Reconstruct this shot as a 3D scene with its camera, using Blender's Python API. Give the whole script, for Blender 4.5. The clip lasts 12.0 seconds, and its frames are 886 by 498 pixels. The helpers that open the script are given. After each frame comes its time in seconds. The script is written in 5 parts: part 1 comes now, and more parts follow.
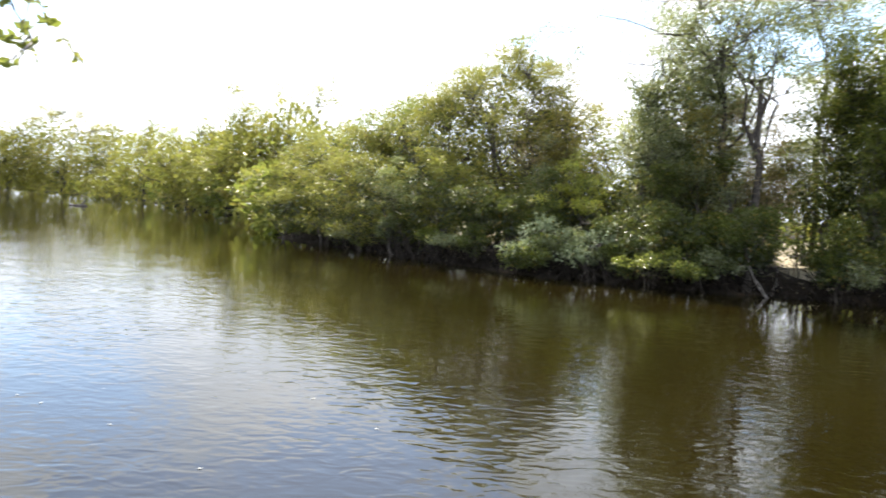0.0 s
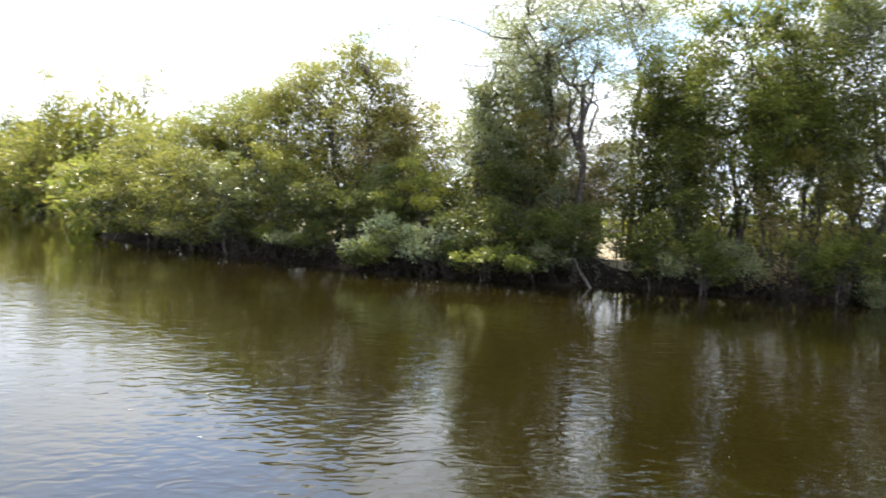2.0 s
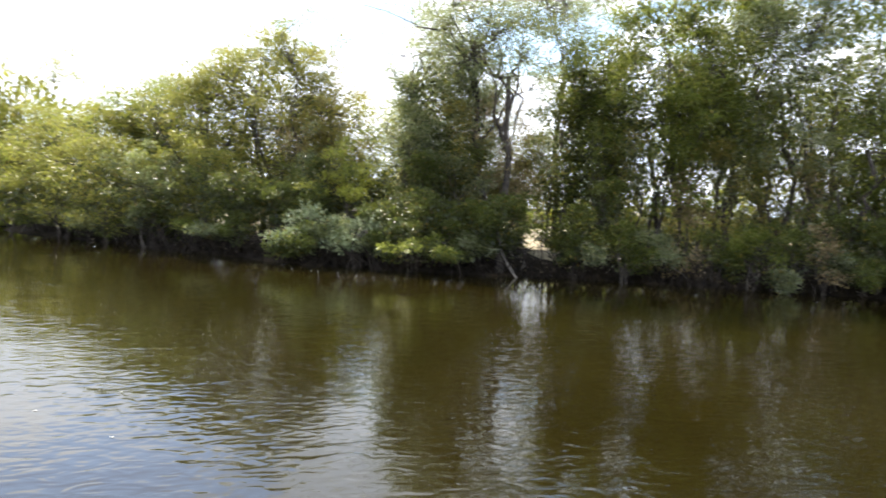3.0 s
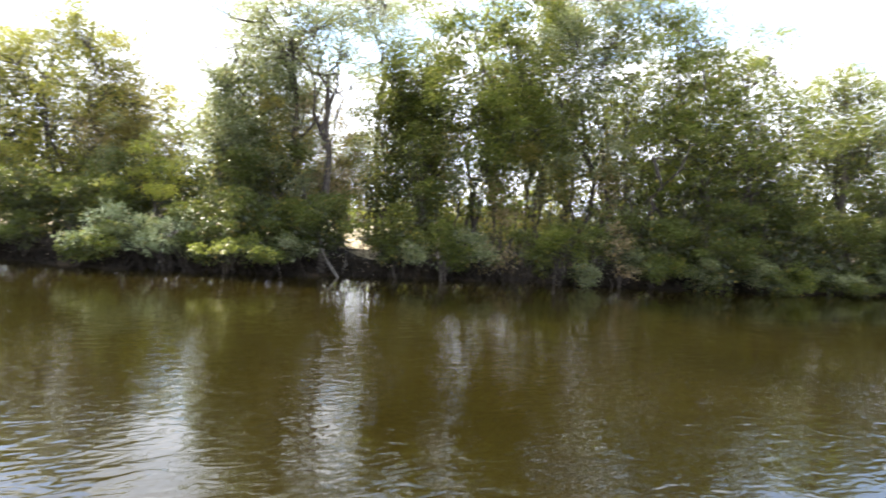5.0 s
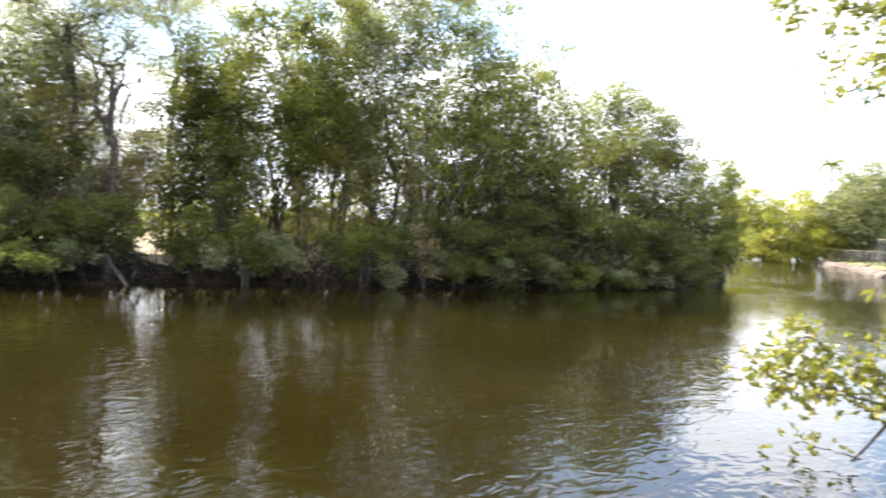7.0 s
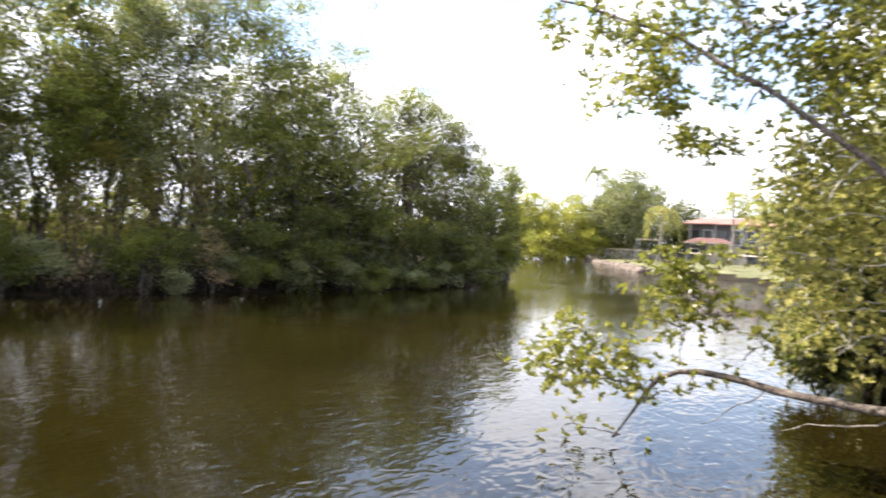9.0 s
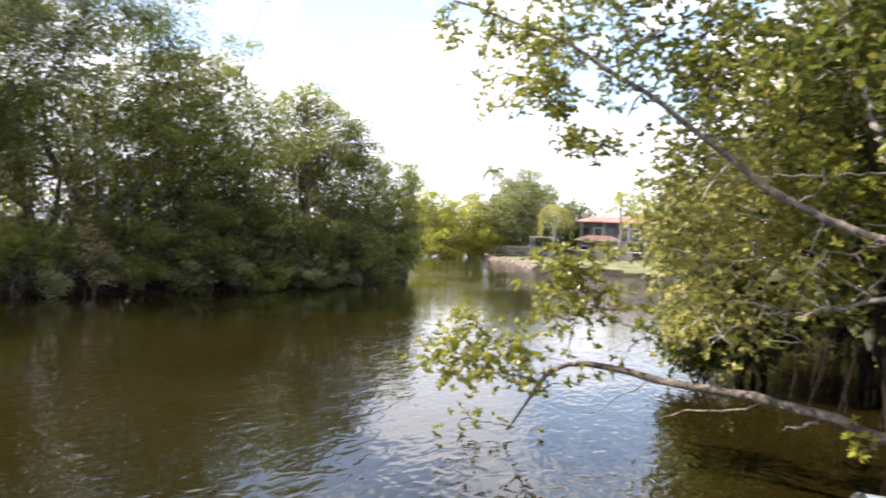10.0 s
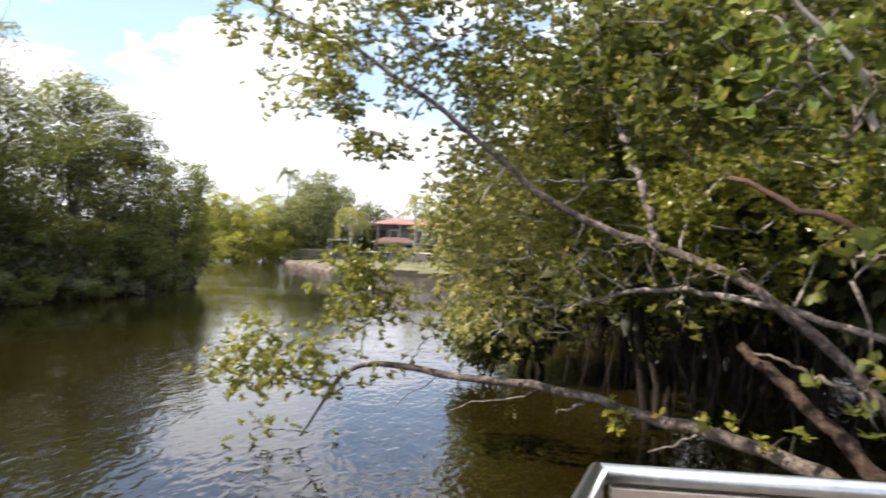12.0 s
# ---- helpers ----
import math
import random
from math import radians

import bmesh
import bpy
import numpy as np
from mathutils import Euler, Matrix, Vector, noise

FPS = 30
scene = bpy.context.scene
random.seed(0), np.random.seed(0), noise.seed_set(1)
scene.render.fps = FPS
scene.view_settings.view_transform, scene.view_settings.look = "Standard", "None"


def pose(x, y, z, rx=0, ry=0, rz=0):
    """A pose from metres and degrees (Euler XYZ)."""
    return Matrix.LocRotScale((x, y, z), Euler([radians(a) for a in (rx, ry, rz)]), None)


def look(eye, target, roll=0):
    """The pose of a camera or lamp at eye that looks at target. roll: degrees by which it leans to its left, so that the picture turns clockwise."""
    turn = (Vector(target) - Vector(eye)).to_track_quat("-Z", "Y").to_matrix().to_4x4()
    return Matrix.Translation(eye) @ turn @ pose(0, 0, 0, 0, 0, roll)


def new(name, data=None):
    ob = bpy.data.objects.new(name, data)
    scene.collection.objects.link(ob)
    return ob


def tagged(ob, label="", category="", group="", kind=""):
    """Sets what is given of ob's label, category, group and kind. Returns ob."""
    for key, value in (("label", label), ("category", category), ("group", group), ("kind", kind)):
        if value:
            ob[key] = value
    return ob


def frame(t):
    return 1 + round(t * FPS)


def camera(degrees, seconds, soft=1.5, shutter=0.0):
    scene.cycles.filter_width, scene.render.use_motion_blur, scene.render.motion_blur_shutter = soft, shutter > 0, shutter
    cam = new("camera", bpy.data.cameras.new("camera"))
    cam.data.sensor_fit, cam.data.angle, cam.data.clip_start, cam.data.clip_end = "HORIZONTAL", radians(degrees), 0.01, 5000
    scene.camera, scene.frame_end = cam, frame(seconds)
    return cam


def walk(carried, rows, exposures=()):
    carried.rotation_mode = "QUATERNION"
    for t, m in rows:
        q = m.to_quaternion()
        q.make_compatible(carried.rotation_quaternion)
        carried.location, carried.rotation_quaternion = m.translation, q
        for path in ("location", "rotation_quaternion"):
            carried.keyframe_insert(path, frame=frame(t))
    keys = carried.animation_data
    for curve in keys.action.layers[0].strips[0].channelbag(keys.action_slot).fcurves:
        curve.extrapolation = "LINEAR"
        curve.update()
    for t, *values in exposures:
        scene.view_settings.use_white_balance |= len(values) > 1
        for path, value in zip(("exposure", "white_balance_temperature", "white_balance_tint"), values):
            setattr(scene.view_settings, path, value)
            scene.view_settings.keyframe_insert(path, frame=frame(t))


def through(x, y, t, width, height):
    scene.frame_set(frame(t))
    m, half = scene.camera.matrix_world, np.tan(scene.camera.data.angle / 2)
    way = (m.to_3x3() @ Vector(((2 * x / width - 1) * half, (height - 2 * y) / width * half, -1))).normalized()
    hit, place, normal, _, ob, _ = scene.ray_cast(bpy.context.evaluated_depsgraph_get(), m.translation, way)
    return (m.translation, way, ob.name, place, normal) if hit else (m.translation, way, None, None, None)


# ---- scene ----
EYE = 2.3
cam = camera(64.48, 12.0, soft=1.8, shutter=0.85)
# seconds, x, y, heading, tilt, lean (heading to the left is positive)
PATH = [
    (0, 0.000, 0.000, -0.00, -3.79, 3.33),
    (0.5, 0.043, 0.006, -3.10, -3.60, 3.31),
    (1, 0.084, 0.011, -6.34, -3.77, 3.44),
    (1.5, 0.122, 0.014, -9.41, -3.52, 3.37),
    (2, 0.159, 0.017, -12.62, -3.31, 3.22),
    (2.5, 0.194, 0.018, -15.35, -3.54, 3.08),
    (4.5, 0.315, 0.012, -29.18, -3.27, 3.71),
    (5, 0.340, 0.007, -32.66, -2.94, 3.40),
    (5.5, 0.363, 0.001, -36.62, -2.54, 3.60),
    (6, 0.384, -0.005, -40.27, -2.21, 3.42),
    (6.5, 0.403, -0.014, -43.96, -2.21, 3.32),
    (7, 0.421, -0.023, -48.19, -1.86, 3.19),
    (9, 0.470, -0.071, -64.61, -0.81, 2.85),
    (9.5, 0.478, -0.087, -68.81, -0.70, 2.77),
    (10, 0.483, -0.103, -72.83, -0.57, 2.65),
    (10.5, 0.487, -0.120, -76.83, -0.21, 2.51),
    (11, 0.489, -0.139, -80.88, -0.04, 2.63),
    (11.5, 0.488, -0.159, -85.03, 0.06, 2.45),
    (12, 0.486, -0.180, -89.19, 0.27, 1.73),
]

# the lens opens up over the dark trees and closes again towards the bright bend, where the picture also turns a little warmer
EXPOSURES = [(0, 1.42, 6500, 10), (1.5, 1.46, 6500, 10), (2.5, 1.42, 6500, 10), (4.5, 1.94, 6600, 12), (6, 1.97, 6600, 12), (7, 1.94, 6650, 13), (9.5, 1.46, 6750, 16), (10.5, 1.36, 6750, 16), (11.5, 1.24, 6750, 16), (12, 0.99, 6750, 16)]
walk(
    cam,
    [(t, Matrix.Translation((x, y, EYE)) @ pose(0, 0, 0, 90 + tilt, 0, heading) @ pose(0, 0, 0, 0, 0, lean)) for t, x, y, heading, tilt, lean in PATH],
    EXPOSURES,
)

# ---- sky and sun ----
SUN_BEARING, SUN_HEIGHT = 10.0, 46.0  # degrees: to the left of the first view, over the horizon
sun_to = Vector((-math.sin(radians(SUN_BEARING)), math.cos(radians(SUN_BEARING)), math.tan(radians(SUN_HEIGHT)))).normalized()
sun = new("sun", bpy.data.lights.new("sun", "SUN"))
sun.data.energy, sun.data.angle, sun.data.color = 5.0, radians(0.6), (1.0, 0.94, 0.82)
sun.matrix_world = look(sun_to * 50, (0, 0, 0))

world = bpy.data.worlds.new("sky")
scene.world = world
world.use_nodes = True


class Graph:
    """A small helper for node trees."""

    def __init__(self, tree):
        self.tree = tree
        tree.nodes.clear()

    def add(self, kind, links=None, **values):
        node = self.tree.nodes.new(kind)
        for key, value in values.items():
            setattr(node, key, value)
        for key, value in (links or {}).items():
            socket = node.inputs[key]
            if isinstance(value, bpy.types.NodeSocket):
                self.tree.links.new(value, socket)
            else:
                socket.default_value = value
        return node

    def ramp(self, factor, stops):
        node = self.add("ShaderNodeValToRGB", {"Fac": factor})
        ramp = node.color_ramp
        while len(ramp.elements) < len(stops):
            ramp.elements.new(0.5)
        for element, (place, colour) in zip(ramp.elements, stops):
            element.position = place
            element.color = (*colour, 1) if len(colour) == 3 else colour
        return node.outputs["Color"]

    def mix(self, factor, a, b, blend="MIX"):
        node = self.add("ShaderNodeMix", data_type="RGBA", blend_type=blend)
        for socket, value in ((node.inputs[0], factor), (node.inputs[6], a), (node.inputs[7], b)):
            if isinstance(value, bpy.types.NodeSocket):
                self.tree.links.new(value, socket)
            else:
                socket.default_value = value if not isinstance(value, tuple) else (*value[:3], 1)
        return node.outputs[2]

    def math(self, operation, a, b=0.0, clamp=False):
        node = self.add("ShaderNodeMath", operation=operation, use_clamp=clamp)
        for socket, value in zip(node.inputs, (a, b)):
            if isinstance(value, bpy.types.NodeSocket):
                self.tree.links.new(value, socket)
            else:
                socket.default_value = value
        return node.outputs[0]

    def noise(self, vector, scale, detail=3.0, rough=0.55):
        return self.add("ShaderNodeTexNoise", {"Vector": vector, "Scale": scale, "Detail": detail, "Roughness": rough}).outputs["Fac"]


def make_sky():
    g = Graph(world.node_tree)
    sky = g.add("ShaderNodeTexSky", sky_type="NISHITA", sun_disc=False, sun_elevation=radians(SUN_HEIGHT), sun_rotation=radians(-SUN_BEARING), air_density=1.0, dust_density=0.35, ozone_density=2.4)
    place = g.add("ShaderNodeTexCoord").outputs["Generated"]
    split = g.add("ShaderNodeSeparateXYZ", {"Vector": place})
    lift = g.math("ADD", g.math("MAXIMUM", split.outputs["Z"], 0.0), 0.16)
    flat = g.add("ShaderNodeCombineXYZ", {"X": g.math("ADD", g.math("DIVIDE", split.outputs["X"], lift), 4.95), "Y": g.math("ADD", g.math("DIVIDE", split.outputs["Y"], lift), 0.37), "Z": -16.34})
    low = g.noise(flat.outputs[0], 1.8, 7.0, 0.57)
    bias = g.ramp(split.outputs["Z"], [(0.14, (0.20, 0.20, 0.20)), (0.22, (0.0, 0.0, 0.0))])
    high = g.math("ADD", g.math("SUBTRACT", low, 0.02), bias)
    cover = g.ramp(high, [(0.448, (0.12, 0.12, 0.12)), (0.505, (1, 1, 1))])
    tone = g.ramp(g.noise(flat.outputs[0], 1.7, 4.0), [(0.3, (0.70, 0.79, 0.92)), (0.65, (0.95, 0.99, 1.05))])
    blue = g.add("ShaderNodeBackground", {"Color": sky.outputs["Color"], "Strength": 0.15})
    white = g.add("ShaderNodeBackground", {"Color": tone, "Strength": 0.98})
    both = g.add("ShaderNodeMixShader", {0: cover, 1: blue.outputs[0], 2: white.outputs[0]})
    g.add("ShaderNodeOutputWorld", {"Surface": both.outputs[0]})


make_sky()


# ---- materials ----
def material(name):
    m = bpy.data.materials.new(name)
    m.use_nodes = True
    return m, Graph(m.node_tree)


def leaf_material(name, dark, mid, pale, gloss=0.40, through=0.40, sheen=0.32):
    """Leaves: each leaf takes its own tone, tones drift from tuft to tuft and over a few metres, and some leaves turn yellow."""
    m, g = material(name)
    own = g.add("ShaderNodeNewGeometry").outputs["Random Per Island"]
    place = g.add("ShaderNodeTexCoord").outputs["Object"]
    drift = g.math("ADD", g.math("MULTIPLY", g.noise(place, 0.45, 2.0), 0.6), g.math("MULTIPLY", g.noise(place, 2.1, 1.0), 0.4))
    tone = g.math("ADD", g.math("MULTIPLY", own, 0.5), g.math("MULTIPLY", g.math("SUBTRACT", drift, 0.29), 1.25), clamp=True)
    green = g.ramp(tone, [(0.1, dark), (0.5, mid), (0.9, pale)])
    old = g.math("GREATER_THAN", g.math("FRACT", g.math("MULTIPLY", own, 37.0)), 0.955)
    colour = g.mix(g.math("MULTIPLY", old, 0.6), green, (0.34, 0.22, 0.05))
    body = g.add("ShaderNodeBsdfPrincipled", {"Base Color": colour, "Roughness": gloss, "Specular IOR Level": sheen})
    lit = g.mix(0.4, colour, (0.44, 0.50, 0.09), "MIX")
    thin = g.add("ShaderNodeBsdfTranslucent", {"Color": lit})
    both = g.add("ShaderNodeMixShader", {0: through, 1: body.outputs[0], 2: thin.outputs[0]})
    g.add("ShaderNodeOutputMaterial", {"Surface": both.outputs[0]})
    return m


def rough_material(name, colours, scale, roughness=0.9, bump=0.3, depth=0.02, stretch=(1, 1, 1), metallic=0.0, fine=6.0, shine=0.5):
    """A surface with stains and grain at two sizes and a fine relief."""
    m, g = material(name)
    place = g.add("ShaderNodeMapping", {"Vector": g.add("ShaderNodeTexCoord").outputs["Object"], "Scale": stretch}).outputs[0]
    broad, grain = g.noise(place, scale, 4.0, 0.6), g.noise(place, scale * fine, 4.0, 0.65)
    tone = g.math("ADD", g.math("MULTIPLY", broad, 0.6), g.math("MULTIPLY", grain, 0.4))
    stops = [(0.34 + 0.32 * i / max(1, len(colours) - 1), c) for i, c in enumerate(colours)]
    relief = g.add("ShaderNodeBump", {"Height": tone, "Strength": bump, "Distance": depth})
    body = g.add("ShaderNodeBsdfPrincipled", {"Base Color": g.ramp(tone, stops), "Roughness": roughness, "Metallic": metallic, "Specular IOR Level": shine, "Normal": relief.outputs[0]})
    g.add("ShaderNodeOutputMaterial", {"Surface": body.outputs[0]})
    return m


def water_material():
    """Tea-brown river water: murky body, mirror surface, wind ripples in mid-river, calmer in the lee of the far bank."""
    m, g = material("river_water")
    place = g.add("ShaderNodeTexCoord").outputs["Object"]
    split = g.add("ShaderNodeSeparateXYZ", {"Vector": place})
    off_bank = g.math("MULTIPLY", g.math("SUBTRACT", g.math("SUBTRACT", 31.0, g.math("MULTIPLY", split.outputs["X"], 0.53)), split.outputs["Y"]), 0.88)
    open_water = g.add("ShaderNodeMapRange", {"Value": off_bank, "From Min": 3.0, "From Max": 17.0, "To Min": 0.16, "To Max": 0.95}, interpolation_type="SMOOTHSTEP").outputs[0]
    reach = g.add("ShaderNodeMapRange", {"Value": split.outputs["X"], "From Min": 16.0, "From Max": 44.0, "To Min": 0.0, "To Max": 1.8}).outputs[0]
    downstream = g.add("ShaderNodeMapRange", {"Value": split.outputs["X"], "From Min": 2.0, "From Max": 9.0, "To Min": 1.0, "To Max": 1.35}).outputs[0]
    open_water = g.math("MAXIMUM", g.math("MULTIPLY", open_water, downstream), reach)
    turned = g.add("ShaderNodeMapping", {"Vector": place, "Rotation": (0, 0, radians(26)), "Scale": (0.72, 1.25, 1)}).outputs[0]
    crossed = g.add("ShaderNodeMapping", {"Vector": place, "Rotation": (0, 0, radians(-38)), "Scale": (0.7, 1.4, 1)}).outputs[0]
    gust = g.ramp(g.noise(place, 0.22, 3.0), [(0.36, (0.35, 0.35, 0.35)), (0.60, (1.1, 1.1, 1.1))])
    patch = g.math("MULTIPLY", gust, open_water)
    small = g.add("ShaderNodeTexNoise", {"Vector": turned, "Scale": 4.3, "Detail": 1.0, "Roughness": 0.45, "Distortion": 0.9}).outputs["Fac"]
    cross = g.add("ShaderNodeTexNoise", {"Vector": crossed, "Scale": 8.5, "Detail": 0.5, "Roughness": 0.4, "Distortion": 0.3}).outputs["Fac"]
    long = g.noise(turned, 1.2, 1.0)
    ripple = g.math("ADD", small, g.math("MULTIPLY", cross, 0.26))
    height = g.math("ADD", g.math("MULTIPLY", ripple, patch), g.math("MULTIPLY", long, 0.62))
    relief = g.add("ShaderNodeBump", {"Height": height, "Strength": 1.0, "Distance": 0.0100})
    mud = g.ramp(g.noise(place, 0.25, 3.0), [(0.3, (0.0090, 0.0066, 0.0013)), (0.7, (0.0134, 0.0100, 0.0020))])
    body = g.add("ShaderNodeBsdfPrincipled", {"Base Color": mud, "Roughness": 0.010, "IOR": 1.333, "Specular IOR Level": 0.75, "Normal": relief.outputs[0]})
    g.add("ShaderNodeOutputMaterial", {"Surface": body.outputs[0]})
    return m


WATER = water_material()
LEAF_OLIVE = leaf_material("leaf_olive", (0.050, 0.053, 0.012), (0.172, 0.160, 0.030), (0.365, 0.308, 0.074), 0.44, 0.46, 0.24)
LEAF_GREEN = leaf_material("leaf_green", (0.026, 0.040, 0.008), (0.098, 0.118, 0.022), (0.262, 0.266, 0.068), 0.28, 0.52, 0.26)
# own green of the darker trees; on shaded growth it stands in for shade
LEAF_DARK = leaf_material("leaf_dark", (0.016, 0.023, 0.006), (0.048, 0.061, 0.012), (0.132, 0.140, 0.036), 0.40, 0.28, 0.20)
LEAF_GREY = leaf_material("leaf_grey_green", (0.036, 0.050, 0.028), (0.136, 0.152, 0.086), (0.350, 0.355, 0.235), 0.28, 0.50, 0.34)
LEAF_SILVER = leaf_material("leaf_silver", (0.110, 0.140, 0.062), (0.290, 0.330, 0.170), (0.500, 0.530, 0.330), 0.5, 0.2)
LEAF_YELLOW = leaf_material("leaf_yellow_green", (0.140, 0.155, 0.022), (0.310, 0.305, 0.045), (0.500, 0.460, 0.095), 0.42, 0.52)
LEAF_RUST = leaf_material("leaf_rust", (0.080, 0.072, 0.020), (0.195, 0.160, 0.040), (0.360, 0.250, 0.060))
LEAF_DRY = leaf_material("leaf_dry", (0.100, 0.066, 0.032), (0.220, 0.155, 0.080), (0.400, 0.310, 0.180), 0.7, 0.2)
LITTER = leaf_material("leaf_litter_dry", (0.12, 0.09, 0.06), (0.22, 0.17, 0.12), (0.40, 0.35, 0.29), 0.6, 0.1)
# dark tone that stands in for the shade inside the crowns
LEAF_INNER_SHADE = leaf_material("leaf_inner_shade", (0.012, 0.016, 0.006), (0.030, 0.038, 0.014), (0.080, 0.078, 0.034), 0.5, 0.15)
LEAF_HANG = leaf_material("leaf_pale_olive", (0.090, 0.094, 0.026), (0.276, 0.255, 0.074), (0.530, 0.468, 0.168), 0.40, 0.48)
LEAF_SPRAY = leaf_material("leaf_young_mangrove", (0.040, 0.052, 0.008), (0.118, 0.126, 0.022), (0.280, 0.262, 0.062), 0.34, 0.36)
LEAF_NEAR = leaf_material("leaf_mangrove", (0.034, 0.044, 0.007), (0.134, 0.136, 0.017), (0.365, 0.330, 0.062), 0.28, 0.46, 0.42)
# paler copy for the broad leaves, sunlight put into its green
LEAF_SUN_TONE = leaf_material("leaf_broad_sun_tone", (0.036, 0.062, 0.010), (0.100, 0.142, 0.024), (0.290, 0.310, 0.085), 0.26, 0.36, 0.5)
BARK_GREY = rough_material("bark_grey", [(0.045, 0.036, 0.030), (0.17, 0.145, 0.125), (0.42, 0.385, 0.34)], 7.0, 0.9, 1.0, 0.05, (1, 1, 0.7), fine=4.0)
BARK_NEAR = rough_material("bark_brown_grey", [(0.024, 0.018, 0.014), (0.084, 0.066, 0.053), (0.23, 0.19, 0.158)], 7.0, 0.9, 1.0, 0.05, (1, 1, 0.7), fine=4.0)
# brown bark, darkened in place of the shade under the crown
BARK_STUMP = rough_material("bark_brown_shaded", [(0.016, 0.010, 0.007), (0.042, 0.028, 0.020), (0.10, 0.070, 0.050)], 7.0, 0.9, 1.0, 0.05, (1, 1, 0.7), fine=4.0, shine=0.2)
# nearly black: shade of root hollow and bank foot put into the bark
BARK_ROOT = rough_material("bark_shaded_root", [(0.009, 0.007, 0.005), (0.021, 0.016, 0.012), (0.048, 0.038, 0.030)], 6.0, 0.85, 0.6, 0.02, shine=0.15)
BARK_DARK = rough_material("bark_dark", [(0.025, 0.020, 0.016), (0.065, 0.052, 0.042), (0.13, 0.11, 0.09)], 6.0, 0.9, 0.6, 0.02)
BARK_RED = rough_material("bark_red_dead", [(0.018, 0.010, 0.007), (0.050, 0.024, 0.015), (0.13, 0.056, 0.030)], 5.0, 0.9, 0.6, 0.02)
BARK_PALE = rough_material("bark_pale", [(0.22, 0.20, 0.17), (0.42, 0.39, 0.34), (0.6, 0.57, 0.52)], 6.0, 0.9, 0.5, 0.01)
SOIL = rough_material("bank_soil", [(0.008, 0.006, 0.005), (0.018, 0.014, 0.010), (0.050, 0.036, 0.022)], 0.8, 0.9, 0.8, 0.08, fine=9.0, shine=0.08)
SAND = rough_material("dry_sand", [(0.14, 0.11, 0.065), (0.30, 0.245, 0.15), (0.46, 0.39, 0.26)], 0.6, 0.95, 0.7, 0.05, fine=11.0)
GRASS = rough_material("lawn_grass", [(0.052, 0.062, 0.022), (0.105, 0.110, 0.040), (0.22, 0.195, 0.095)], 0.5, 0.95, 0.6, 0.05, fine=14.0)
STONE = rough_material("rubble_stone", [(0.085, 0.064, 0.050), (0.175, 0.135, 0.108), (0.29, 0.235, 0.19)], 1.2, 0.9, 0.6, 0.04)
STEEL = rough_material("galvanised_steel", [(0.36, 0.38, 0.38), (0.48, 0.50, 0.50), (0.60, 0.61, 0.60)], 9.0, 0.28, 0.05, 0.001, metallic=1.0)
ALUMINIUM = rough_material("brushed_aluminium", [(0.42, 0.36, 0.31), (0.50, 0.43, 0.37), (0.58, 0.51, 0.45)], 12.0, 0.48, 0.05, 0.001, metallic=1.0)
TILE = rough_material("clay_roof", [(0.17, 0.080, 0.062), (0.26, 0.125, 0.10), (0.34, 0.19, 0.155)], 0.8, 0.85, 0.4, 0.03)
TILE_DULL = rough_material("weathered_roof", [(0.075, 0.034, 0.030), (0.12, 0.055, 0.047), (0.17, 0.085, 0.072)], 0.8, 0.9, 0.4, 0.03)
PLASTER = rough_material("plaster_grey", [(0.065, 0.064, 0.066), (0.105, 0.103, 0.104), (0.15, 0.146, 0.142)], 0.7, 0.9, 0.2, 0.01)
CREAM = rough_material("plaster_cream", [(0.34, 0.29, 0.21), (0.43, 0.38, 0.29), (0.52, 0.47, 0.38)], 0.8, 0.9, 0.2, 0.01)
WHITE = rough_material("white_paint", [(0.62, 0.62, 0.60), (0.74, 0.74, 0.72), (0.82, 0.82, 0.80)], 1.0, 0.6, 0.1, 0.005)
PLANK = rough_material("weathered_plank", [(0.06, 0.05, 0.04), (0.13, 0.112, 0.09), (0.21, 0.185, 0.155)], 3.0, 0.9, 0.4, 0.01, (6, 1, 1))
DARK_GLASS = rough_material("window_glass", [(0.015, 0.017, 0.02), (0.03, 0.033, 0.037)], 1.0, 0.08, 0.02, 0.002)
FOAM = rough_material("foam_and_petals", [(0.22, 0.22, 0.20), (0.40, 0.40, 0.37)], 30.0, 0.8, 0.1, 0.002)


# ---- mesh helpers ----
def mesh_of(name, verts, tris, mat, smooth=False):
    """A triangle mesh from arrays of corners and indices."""
    me = bpy.data.meshes.new(name)
    verts, tris = np.asarray(verts, np.float32), np.asarray(tris, np.int32)
    me.vertices.add(len(verts))
    me.vertices.foreach_set("co", verts.ravel())
    me.loops.add(tris.size)
    me.loops.foreach_set("vertex_index", tris.ravel())
    me.polygons.add(len(tris))
    me.polygons.foreach_set("loop_start", np.arange(0, tris.size, 3, dtype=np.int32))
    if smooth:
        me.polygons.foreach_set("use_smooth", np.ones(len(tris), bool))
    me.materials.append(mat)
    me.update(calc_edges=True)
    return me


def part(name, data, parent=None, label=""):
    """Links a mesh as one object under a thing or a part."""
    ob = new(name, data)
    if parent:
        ob.parent = parent
    return tagged(ob, label)


def thing(name, place, label, category, group="", kind=""):
    ob = new(name)
    ob.empty_display_size = 0.2
    ob.location = place
    return tagged(ob, label, category, group, kind)


